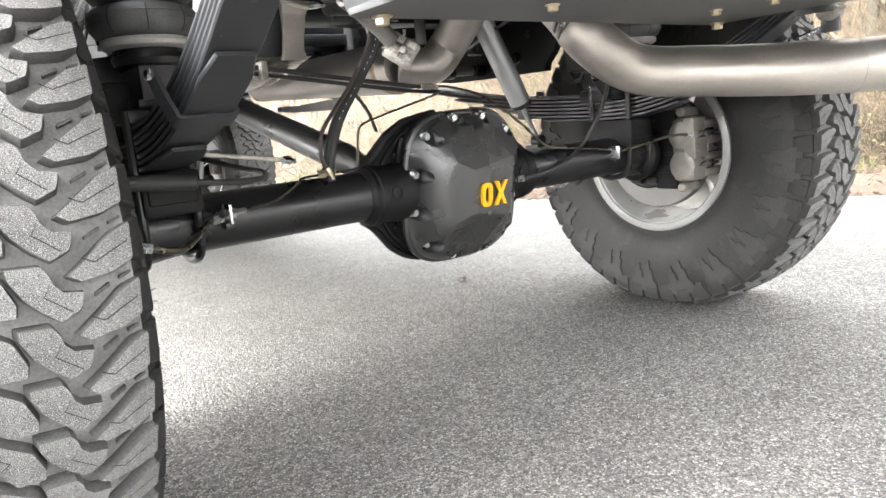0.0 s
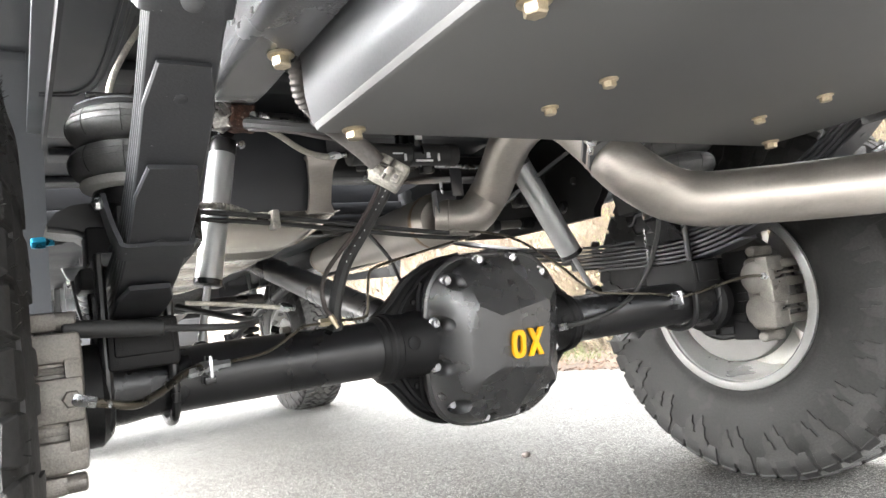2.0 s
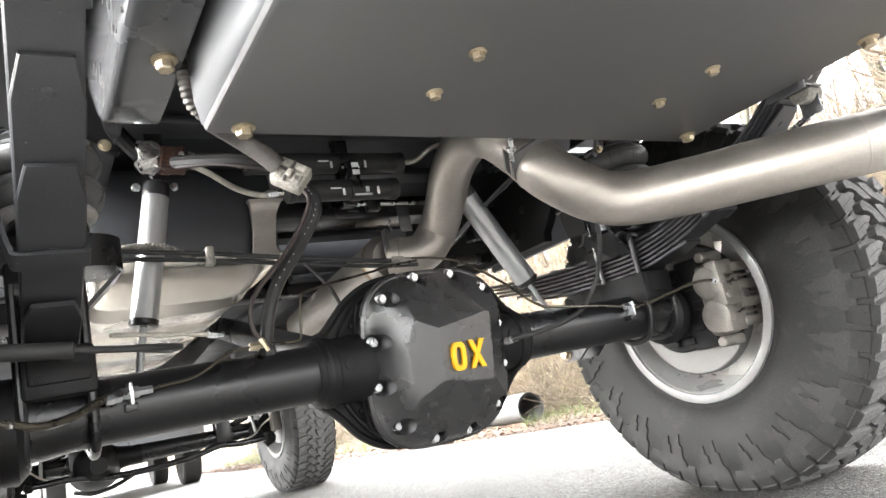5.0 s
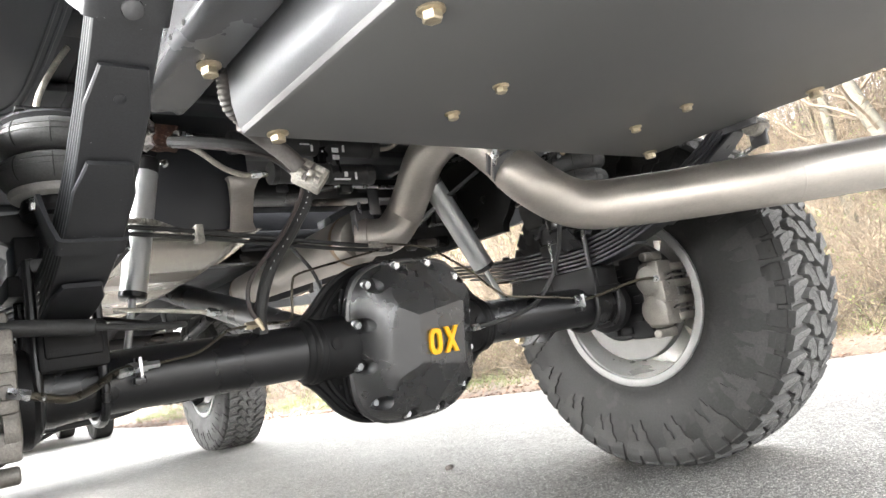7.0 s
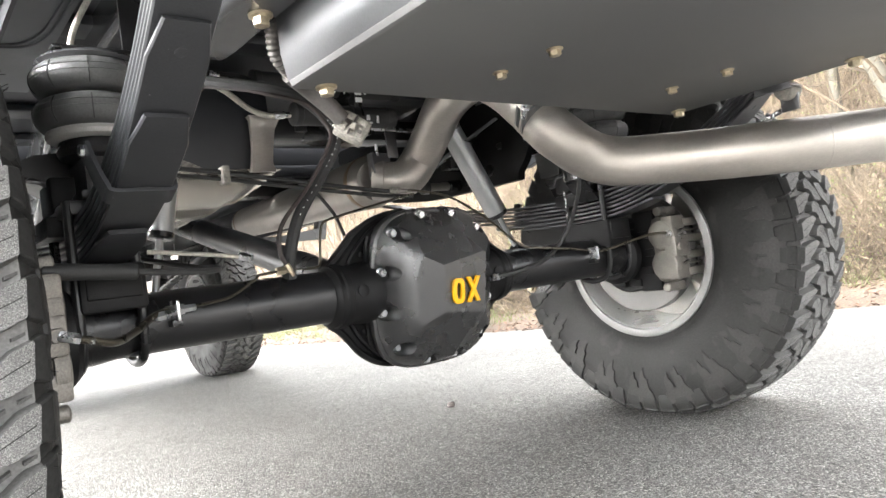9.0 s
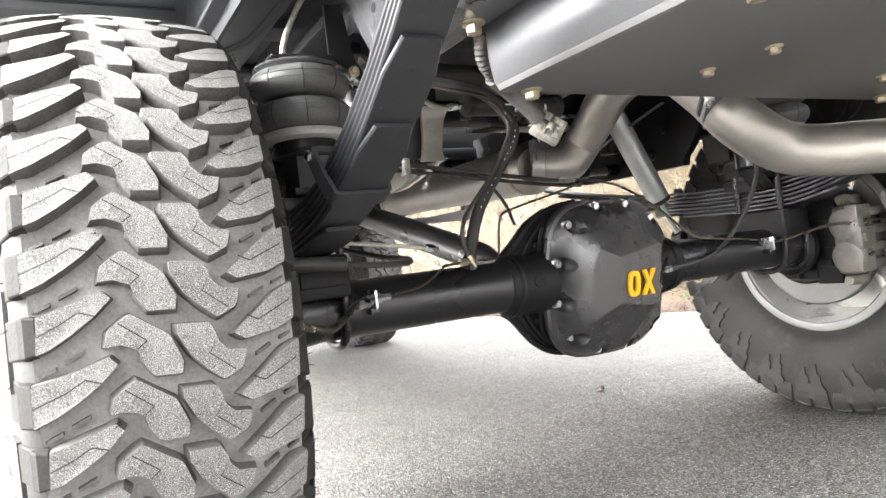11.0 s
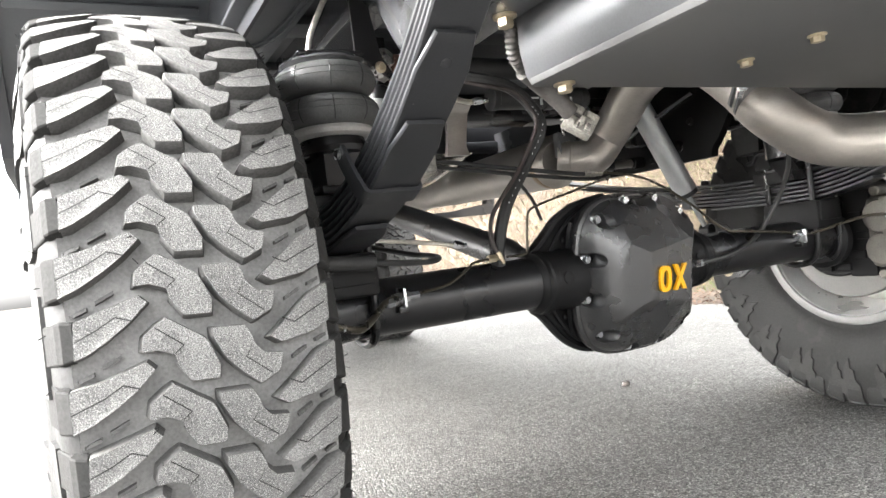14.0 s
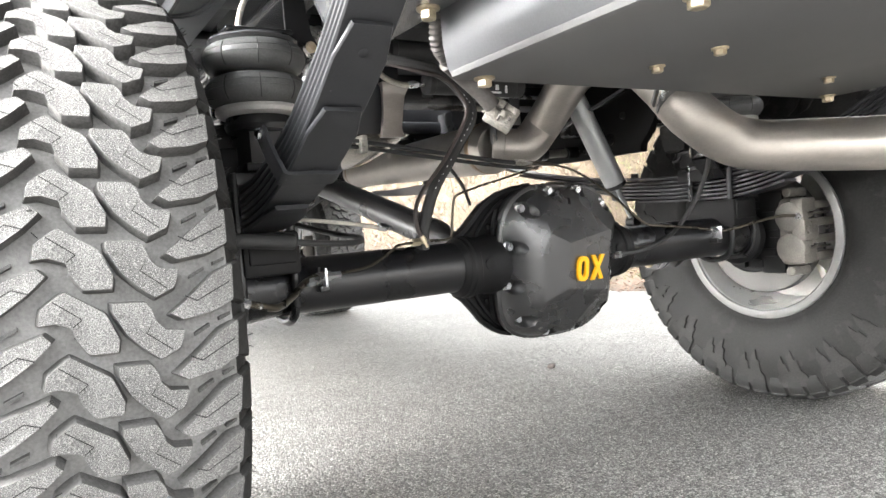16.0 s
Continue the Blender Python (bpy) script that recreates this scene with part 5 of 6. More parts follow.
# ---- dampers' reservoirs ----
for (x0, x1, y, z) in ((-0.17, 0.145, 0.215, 0.992), (-0.25, 0.205, 0.26, 1.085)):
    rs = thing("shock_reservoir", (x0, y, z - 0.03), "black cylindrical remote shock reservoir with white print", "shock reservoir", "shock reservoirs")
    bm = B()
    lathe(bm, [(0, 0.02), (0.004, 0.03), (0.02, 0.03), (0.022, 0.028), (x1 - x0 - 0.03, 0.028), (x1 - x0 - 0.028, 0.03), (x1 - x0 - 0.004, 0.03), (x1 - x0, 0.02)], (x0, y, z), (1, 0, 0), 28)
    part("cylinder", bm, HOSE, rs)
    for k, (w, hgt, dz) in enumerate(((0.03, 0.004, 0.008), (0.006, 0.018, -0.002), (0.05, 0.005, -0.01), (0.01, 0.014, 0.004), (0.006, 0.02, 0.0))):
        bm = B()
        xx = -0.06 + 0.033 * k
        box(bm, (xx, y - 0.0295, z + dz - 0.012 - hgt / 2), (xx + w, y - 0.024, z + dz - 0.012 + hgt / 2), 0.001)
        part("print_bar", bm, WHITE, rs, "white printed bar")
    bm = B()
    lathe(bm, [(0, 0.031), (0.03, 0.031)], (0.0, y, z), (1, 0, 0), 28)
    part("clamp_band", bm, BLACK, rs)
bk = thing("reservoir_bracket", (0.02, 0.24, 1.04), "black reservoir bracket on the cross member", "bracket")
bm = B()
box(bm, (0.0, 0.25, 0.96), (0.04, 0.28, 1.17), 0.004)
part("bracket_plate", bm, BLACK, bk)
for k in range(2):
    bm = B()
    box(bm, (0.01, 0.185, 1.045 - 0.02 * k), (0.03, 0.189, 1.058 - 0.02 * k), 0.001)
    part("print_bar", bm, WHITE, bk, "white printed bar")
bm = B()
box(bm, (0.008, 0.189, 1.0), (0.032, 0.25, 1.07), 0.004)
part("strap", bm, BLACK, bk)
bar = thing("cross_rod", (0.18, 0.36, 1.0), "thin zinc threaded rod with hanger tab", "rod")
bm = B()
cyl(bm, (0.05, 0.36, 1.0), (0.33, 0.36, 0.997), 0.006, 12)
part("rod", bm, ZINC, bar)
bm = B()
box(bm, (0.215, 0.357, 0.91), (0.255, 0.362, 0.998), 0.002)
part("tab", bm, FRAME, bar)
bm = B()
box(bm, (0.12, 0.345, 0.978), (0.16, 0.375, 1.02), 0.004)
part("rod_clip", bm, BLACK, bar)

# ---- hoses and lines ----
def hose(name, label, category, pts, r, mat, group="", seg=10, ends=()):
    t = thing(name, pts[0], label, category, group)
    bm = B()
    sweep(bm, curve(pts, 8), r, seg)
    part("line", bm, mat, t)
    for p, d, rr, L, m, nm in ends:
        bm = B()
        p, d = Vector(p), Vector(d).normalized()
        lathe(bm, [(0, rr * 0.8), (L * 0.1, rr), (L * 0.6, rr), (L * 0.62, rr * 0.7), (L, rr * 0.65)], p, d, 6)
        part(nm, bm, m, t)
    return t


hose("axle_hose", "thick black rubber hose looping down to the axle", "hose",
     [(-0.45, 0.09, 1.02), (-0.41, 0.02, 0.995), (-0.35, -0.035, 0.972), (-0.275, -0.03, 0.957), (-0.215, -0.015, 0.922), (-0.205, -0.035, 0.865), (-0.25, -0.03, 0.79), (-0.32, -0.035, 0.7), (-0.35, -0.03, 0.62), (-0.352, -0.02, 0.57)], 0.0135, HOSE,
     ends=(((-0.352, -0.02, 0.6), (0, 0, -1), 0.017, 0.05, HOSE, "hose_end"),))
pb = thing("hose_print", (-0.2, -0.04, 0.88), "small white printed bars on the hose", "print")
run = curve([(-0.215, -0.015, 0.922), (-0.205, -0.035, 0.865), (-0.25, -0.03, 0.79), (-0.32, -0.035, 0.7), (-0.35, -0.03, 0.62)], 12)
for k in [*range(3, 9, 2), *range(12, 24, 2), *range(28, 38, 2)]:
    bm = B()
    way = (run[k + 1] - run[k]).normalized()
    side = way.cross(Vector((-0.4, -1, -0.1))).normalized()
    face = side.cross(way).normalized()
    face = face if face.y < 0 else -face
    m = Matrix((side, way, face)).transposed().to_4x4()
    m.translation = run[k] + face * 0.0134
    box(bm, (-0.0007, -0.0022 + 0.0006 * (k % 3), -0.0005), (0.0006, 0.0016, 0.0003), 0, m)
    part("print_bar", bm, WHITE, pb)
hose("brake_hose", "slim brown sheathed brake hose beside the thick hose", "hose",
     [(-0.45, 0.08, 1.005), (-0.4, 0.0, 0.98), (-0.345, -0.045, 0.955), (-0.275, -0.045, 0.942), (-0.23, -0.035, 0.91), (-0.225, -0.045, 0.865), (-0.29, -0.05, 0.77), (-0.375, -0.06, 0.68), (-0.385, -0.06, 0.62), (-0.36, -0.055, 0.585)], 0.0048, SHEATH, "brake lines",
     ends=(((-0.375, -0.06, 0.6), (0.5, 0, -1), 0.006, 0.028, GOLD, "fitting"),))
hose("reservoir_hose", "braided reservoir hose with a steel fitting", "hose",
     [(-0.435, 0.103, 1.028), (-0.38, 0.12, 1.01), (-0.3, 0.18, 0.99), (-0.23, 0.215, 0.985), (-0.175, 0.215, 0.99)], 0.007, BRAID, "reservoir hoses",
     ends=(((-0.22, 0.214, 0.986), (1, 0, 0.1), 0.01, 0.045, ZINC, "fitting"), ((-0.445, 0.1, 1.03), (1, 0.2, -0.2), 0.013, 0.03, ZINC, "fitting")))
hose("reservoir_hose", "black reservoir hose to the upper cylinder", "hose",
     [(-0.43, 0.11, 1.045), (-0.36, 0.16, 1.06), (-0.3, 0.22, 1.08), (-0.25, 0.26, 1.085)], 0.009, HOSE, "reservoir hoses")
hose("reservoir_hose", "braided hose leaving the upper reservoir", "hose",
     [(0.205, 0.26, 1.085), (0.25, 0.25, 1.09), (0.29, 0.22, 1.115), (0.36, 0.2, 1.13)], 0.007, BRAID, "reservoir hoses")
hose("reservoir_hose", "brown sheathed hose to the upper cylinder", "hose",
     [(-0.43, 0.1, 1.03), (-0.36, 0.14, 1.045), (-0.3, 0.2, 1.06), (-0.25, 0.245, 1.066)], 0.006, BRAKE_LINE, "reservoir hoses")
hose("long_brake_line", "black double brake line crossing above the axle", "brake line",
     [(-0.68, 0.16, 0.865), (-0.55, 0.165, 0.85), (-0.388, 0.166, 0.834), (-0.2, 0.15, 0.805), (0.0, 0.13, 0.775), (0.05, 0.12, 0.77)], 0.0055, HOSE, "brake lines",
     ends=(((0.035, 0.123, 0.772), (1, -0.2, -0.1), 0.01, 0.05, PLASTIC, "fitting"),))
hose("axle_brake_line", "thin metal brake line bent down to the axle tube", "brake line",
     [(0.05, 0.12, 0.77), (0.11, 0.1, 0.765), (0.17, 0.04, 0.735), (0.235, -0.02, 0.665), (0.285, -0.05, 0.605), (0.32, -0.06, 0.58), (0.37, -0.064, 0.572), (0.5, -0.066, 0.558), (0.6, -0.072, 0.542)], 0.0032, BRAKE_LINE, "brake lines", 8,
     ends=(((0.565, -0.072, 0.546), (1, 0, -0.05), 0.009, 0.05, ZINC, "fitting"),))
hose("long_brake_line", "black double brake line crossing above the axle", "brake line",
     [(-0.68, 0.165, 0.85), (-0.55, 0.17, 0.836), (-0.388, 0.171, 0.82), (-0.2, 0.155, 0.792), (0.0, 0.135, 0.763), (0.1, 0.11, 0.752)], 0.005, HOSE, "brake lines")
cd = thing("cable_conduit", (-0.5, 0.19, 0.86), "grey corrugated cable conduit above the brake lines", "conduit")
bm = B()
pts = curve([(-0.6, 0.2, 0.85), (-0.555, 0.19, 0.865), (-0.509, 0.19, 0.867), (-0.475, 0.19, 0.862), (-0.441, 0.19, 0.848), (-0.42, 0.19, 0.836)], 9)
sweep(bm, pts, 0.008, 10, radii=[0.0082 if i % 2 else 0.0066 for i in range(len(pts))])
part("conduit", bm, PLASTIC, cd)
lc = thing("line_clip", (-0.388, 0.16, 0.82), "grey plastic clip on the brake lines", "clip")
bm = B()
box(bm, (-0.397, 0.15, 0.806), (-0.379, 0.182, 0.848), 0.004)
part("clip", bm, PLASTIC, lc)
hose("axle_brake_line", "thin metal brake line along the axle tube", "brake line",
     [(-0.6, -0.072, 0.54), (-0.55, -0.068, 0.543), (-0.5, -0.064, 0.55), (-0.45, -0.06, 0.575), (-0.43, -0.055, 0.585), (-0.37, -0.05, 0.588)], 0.0029, BRAKE_LINE, "brake lines", 8,
     ends=(((-0.395, -0.05, 0.588), (1, 0, 0), 0.009, 0.03, GOLD, "fitting"), ((-0.63, -0.075, 0.538), (1, 0, 0.02), 0.011, 0.055, ZINC, "fitting")))
hose("axle_brake_line", "thin metal brake line bent up over the housing", "brake line",
     [(-0.35, -0.05, 0.588), (-0.3, -0.045, 0.588), (-0.288, -0.042, 0.6), (-0.282, -0.042, 0.64), (-0.275, -0.04, 0.67), (-0.262, -0.038, 0.685), (-0.2, -0.02, 0.7), (-0.1, 0.01, 0.72), (0.0, 0.04, 0.74), (0.08, 0.08, 0.755)], 0.0029, BRAKE_LINE, "brake lines", 8)
hose("caliper_hose", "short black brake hose from the caliper to the axle", "brake hose",
     [(-0.815, -0.21, 0.522), (-0.785, -0.21, 0.512), (-0.745, -0.19, 0.502), (-0.7, -0.14, 0.512), (-0.65, -0.088, 0.534), (-0.6, -0.075, 0.54)], 0.0065, BRAKE_LINE, "caliper hoses",
     ends=(((-0.825, -0.21, 0.525), (1, 0, -0.33), 0.009, 0.05, ZINC, "fitting"), ((-0.65, -0.088, 0.53), (1, 0.2, 0.15), 0.009, 0.04, ZINC, "fitting")))
hose("caliper_hose", "short brake hose from the axle to the caliper", "brake hose",
     [(0.6, -0.075, 0.54), (0.65, -0.09, 0.545), (0.7, -0.12, 0.558), (0.76, -0.16, 0.57), (0.81, -0.185, 0.565), (0.845, -0.2, 0.545)], 0.0042, BRAKE_LINE, "caliper hoses",
     ends=(((0.8, -0.183, 0.568), (1, -0.3, -0.4), 0.009, 0.05, ZINC, "fitting"),))
for x in (-0.6, 0.6):
    tb = thing("line_tab", (x, -0.06, 0.53), "small zinc brake line tab on the axle", "tab", "brake line tabs")
    bm = B()
    box(bm, (x - 0.012, -0.088, 0.518), (x - 0.006, -0.05, 0.556), 0.002)
    part("tab_plate", bm, ZINC, tb)
    bm = B()
    box(bm, (x - 0.02, -0.08, 0.508), (x + 0.0, -0.05, 0.522), 0.003)
    part("tab_foot", bm, BLACK, tb)
hose("vent_hose", "black breather hose curving up from the cover", "hose",
     [(0.17, -0.1, 0.512), (0.24, -0.11, 0.518), (0.33, -0.09, 0.53), (0.42, -0.06, 0.55), (0.475, -0.05, 0.58), (0.505, -0.07, 0.63), (0.5, -0.11, 0.69), (0.49, -0.135, 0.74), (0.49, -0.14, 0.82)], 0.006, HOSE,
     ends=(((0.15, -0.095, 0.511), (1, -0.1, 0.02), 0.009, 0.04, ZINC, "fitting"),))
hose("parking_cable", "black parking brake cable with thick sleeve", "cable",
     [(-0.84, -0.15, 0.625), (-0.76, -0.155, 0.62), (-0.66, -0.155, 0.606), (-0.58, -0.14, 0.6), (-0.53, -0.09, 0.603), (-0.515, -0.03, 0.61), (-0.53, 0.05, 0.62), (-0.6, 0.2, 0.66)], 0.006, HOSE)
hose("parking_cable", "thin grey parking brake rod with a ring end", "cable",
     [(-0.62, 0.02, 0.655), (-0.56, 0.0, 0.645), (-0.5, -0.02, 0.634), (-0.455, -0.03, 0.625)], 0.0045, BRAID, "parking brake cables",
     ends=(((-0.462, -0.03, 0.628), (1, 0, -0.2), 0.009, 0.03, ZINC, "ring_end"),))
sl = thing("cable_sleeve", (-0.8, -0.155, 0.61), "thick black rubber cable sleeve", "sleeve")
bm = B()
cyl(bm, (-0.83, -0.152, 0.624), (-0.69, -0.156, 0.61), 0.0135, 20, 0.003)
part("sleeve", bm, HOSE, sl)
TETHER = [(-0.18, 0.15, 0.79), (-0.17, 0.14, 0.773), (-0.129, 0.14, 0.719), (-0.108, 0.14, 0.665)]
hose("tie_cable", "thin black tether from the line to the axle", "cable", TETHER, 0.0045, HOSE)

hose("air_line", "thin air line with a blue anodised fitting", "hose",
     [(-0.82, 0.47, 0.846), (-0.78, 0.48, 0.85), (-0.7, 0.5, 0.9), (-0.645, 0.5, 1.04)], 0.006, HOSE,
     ends=(((-0.845, 0.465, 0.845), (1, 0.1, 0.05), 0.014, 0.045, BLUE, "fitting"),))
hose("air_line", "pale corrugated air line rising from the air spring", "hose",
     [(-0.727, -0.05, 0.995), (-0.727, -0.05, 1.017), (-0.722, -0.05, 1.04), (-0.712, -0.05, 1.065), (-0.688, -0.05, 1.11), (-0.665, -0.05, 1.146)], 0.0055, BRAID)

# trailer plug on its loom
loom = thing("wiring_loom", (-0.5, -0.4, 0.9), "grey corrugated wiring loom with plastic connector", "wiring loom")
bm = B()
pts = curve([(-0.545, -0.43, 0.97), (-0.54, -0.435, 0.935), (-0.53, -0.42, 0.9), (-0.5, -0.4, 0.88)], 10)
sweep(bm, pts, 0.011, 10, radii=[0.011 if i % 2 else 0.0088 for i in range(len(pts))])
part("loom", bm, LOOM, loom)
bm = B()
sweep(bm, curve([(-0.5, -0.4, 0.88), (-0.46, -0.385, 0.862), (-0.425, -0.385, 0.835), (-0.405, -0.385, 0.815)], 6), 0.015, 12)
part("taped_sleeve", bm, LOOM, loom, "grey tape-wrapped loom end")
bm = B()
m = Matrix.Translation((-0.387, -0.384, 0.8)) @ Matrix.Rotation(radians(40), 4, "Y") @ Matrix.Rotation(radians(-25), 4, "Z")
box(bm, (-0.026, -0.012, -0.022), (0.026, 0.012, 0.022), 0.004, m)
plug = part("connector", bm, PLASTIC, loom, "dusty grey plastic connector")
for x0, z0, x1, z1, up in ((-0.021, 0.003, -0.003, 0.018, 0.006), (0.002, 0.006, 0.02, 0.019, 0.003), (-0.022, -0.018, -0.008, -0.003, 0.003), (-0.004, -0.012, 0.006, 0.002, 0.008), (0.01, -0.018, 0.022, 0.0, 0.005)):
    bm = B()
    box(bm, (x0, -0.012 - up, z0), (x1, -0.011, z1), 0.0022, m)
    part("connector_rib", bm, PLASTIC, plug)
for x0, z0, x1, z1 in ((-0.003, -0.02, 0.0, 0.018), (-0.018, -0.002, 0.004, 0.001), (0.012, -0.012, 0.018, -0.005)):
    bm = B()
    box(bm, (x0, -0.0185, z0), (x1, -0.0115, z1), 0.0008, m)
    part("connector_slot", bm, LOOM, plug)
for k in range(4):
    bm = B()
    sweep(bm, curve([m @ Vector((-0.03, -0.004 + 0.002 * k, 0.012 - 0.008 * k)), m @ Vector((-0.022, -0.014, 0.014 - 0.008 * k)), m @ Vector((-0.012, -0.0135, 0.013 - 0.007 * k))], 4), 0.0018, 6)
    part("plug_wire", bm, PLASTIC, plug)

# rusty joint over the shock
rj = thing("rusted_joint", (-0.47, 0.1, 1.02), "rusty shock top joint with zinc bolts", "joint")
for name, lo, hi, mat, note, rag in (("joint_block", (-0.472, 0.125, 1.022), (-0.414, 0.175, 1.076), RUST, "flaking rusty steel block", 0.006), ("foil_boot", (-0.513, 0.13, 1.024), (-0.468, 0.175, 1.09), FOIL, "crinkled bare foil wrap", 0.01)):
    bm = B()
    box(bm, lo, hi, 0.008, seg=2)
    bmesh.ops.subdivide_edges(bm, edges=bm.edges[:], cuts=3, use_grid_fill=True)
    for v in bm.verts:
        v.co += noise.noise_vector(v.co * 55) * rag
    part(name, bm, mat, rj, note, sharp=30)
bm = B()
lathe(bm, [(0, 0.011), (0.012, 0.011), (0.013, 0.008), (0.026, 0.008)], (-0.418, 0.12, 1.045), (1, -0.3, -0.1), 6)
part("joint_nut", bm, ZINC, rj)
bm = B()
sweep(bm, [(-0.545, 0.16, 1.12), (-0.525, 0.15, 1.085), (-0.505, 0.15, 1.06)], 0.018, 10)
part("joint_boot", bm, BLACK_CAST, rj)
for x in (-0.515, -0.435):
    bm = B()
    hexbolt(bm, (x, 0.2, 1.005), (0, -1, 0), 0.008, 0.012, 1.2)
    part("joint_bolt", bm, ZINC, rj)

# ---- driveshaft ----
ds = thing("driveshaft", (0, 0.3, 0.5), "black tubular driveshaft rising to the gearbox", "driveshaft")
bm = B()
cyl(bm, (0, 0.5, 0.592), (0, 2.4, 1.1), 0.047, 32, 0.006)
part("shaft_tube", bm, BLACK, ds)
bm = B()
lathe(bm, [(0, 0.03), (0.05, 0.034), (0.09, 0.044), (0.12, 0.047)], (0, 0.38, 0.56), (0, 1, 0.27), 24)
part("yoke", bm, BLACK_CAST, ds)
bm = B()
cyl(bm, (0, 0.24, 0.545), (0, 0.38, 0.56), 0.04, 24, 0.006)
part("pinion_flange", bm, BLACK_CAST, ds)

# bracket under the axle tube
tb = thing("axle_bracket", (0.52, 0.05, 0.44), "black steel bracket under the axle tube with a yellow zinc bolt", "bracket")
bm = B()
prism(bm, [(0.5, 0.0, 0.48), (0.5, 0.12, 0.5), (0.5, 0.14, 0.47), (0.5, 0.115, 0.44), (0.5, 0.06, 0.44)], (0.008, 0, 0))
prism(bm, [(0.56, 0.0, 0.48), (0.56, 0.12, 0.5), (0.56, 0.14, 0.47), (0.56, 0.115, 0.44), (0.56, 0.06, 0.44)], (0.008, 0, 0))
part("bracket_plate", bm, BLACK, tb)
bm = B()
hexbolt(bm, (0.5, 0.105, 0.462), (-1, 0, 0), 0.014, 0.014, 1.35)
part("bracket_bolt", bm, GOLD, tb, "yellow zinc bolt")

# ---- exhaust hangers ----
eh = thing("exhaust_hanger", (0.55, -0.686, 0.8), "grey steel exhaust hanger bracket with rubber mount", "exhaust hanger", "exhaust hangers")
bm = B()
box(bm, (0.5, -0.72, 0.83), (0.506, -0.64, 0.92), 0.002)
box(bm, (0.5, -0.72, 0.835), (0.56, -0.66, 0.841), 0.002)
box(bm, (0.553, -0.71, 0.79), (0.56, -0.67, 0.84), 0.002)
part("hanger_plate", bm, FRAME, eh)
bm = B()
cyl(bm, (0.53, -0.69, 0.835), (0.575, -0.69, 0.835), 0.022, 20, 0.003)
part("rubber_mount", bm, PLASTIC, eh)
bm = B()
sweep(bm, curve([(0.575, -0.69, 0.83), (0.6, -0.67, 0.81), (0.61, -0.6, 0.79)], 5), 0.006, 8)
part("hanger_rod", bm, ZINC, eh)
eh = thing("exhaust_hanger", (0.25, -0.2, 0.95), "light steel exhaust hanger plate by the clamp", "exhaust hanger", "exhaust hangers")
bm = B()
TANGENT = Vector((0.13, -0.603, -0.787))
prism(bm, [(0.137, -0.292, 0.872), (0.171, -0.245, 0.842), (0.21, -0.215, 0.828), (0.29, -0.225, 0.845), (0.313, -0.288, 0.898), (0.296, -0.311, 0.913), (0.202, -0.321, 0.905)], TANGENT * -0.006)
part("hanger_plate", bm, PALE_STEEL, eh, "light steel clamp flange")
bm = B()
prism(bm, [Vector(p) - TANGENT * 0.012 for p in ((0.119, -0.302, 0.877), (0.137, -0.292, 0.872), (0.171, -0.245, 0.842), (0.152, -0.256, 0.847))], TANGENT * -0.006)
part("saddle", bm, PALE_STEEL, eh, "light steel clamp saddle")
bm = B()
cyl(bm, (0.137, -0.29, 0.862), (0.108, -0.338, 0.908), 0.005, 12)
part("saddle_stud", bm, ZINC, eh)
bm = B()
lathe(bm, [(0, 0.01), (0.009, 0.01)], (0.127, -0.307, 0.878), (-0.029, -0.048, 0.046), 6)
part("stud_nut", bm, ZINC, eh)

# ---- front axle, far ahead ----
FY = 3.88
fa = thing("front_axle", (0, FY, 0.33), "black front drive axle with coil springs and steering links", "axle")
bm = B()
lathe(bm, [(-0.74, 0.045), (-0.62, 0.048), (-0.56, 0.056), (-0.18, 0.06), (-0.1, 0.056), (0.45, 0.054), (0.52, 0.046), (0.66, 0.045)], (0, FY, 0.488), (1, 0, -0.02), 28)
part("axle_tube", bm, BLACK, fa)
bm = B()
loops = [[Vector((-0.36 + x, FY + y, 0.46 + z)) for x, z in octo(rx, rz, 24, 2.4)] for y, rx, rz in ((-0.26, 0.05, 0.05), (-0.2, 0.085, 0.08), (-0.1, 0.125, 0.12), (0.0, 0.155, 0.148), (0.06, 0.16, 0.15), (0.12, 0.1, 0.1))]
rings(bm, loops)
part("centre_housing", bm, BLACK_CAST, fa)
bm = B()
lathe(bm, [(0, 0.06), (0.06, 0.062), (0.14, 0.075), (0.2, 0.11), (0.22, 0.11)], (-0.08, FY, 0.486), (-1, 0, 0), 28)
part("housing_neck", bm, BLACK_CAST, fa)
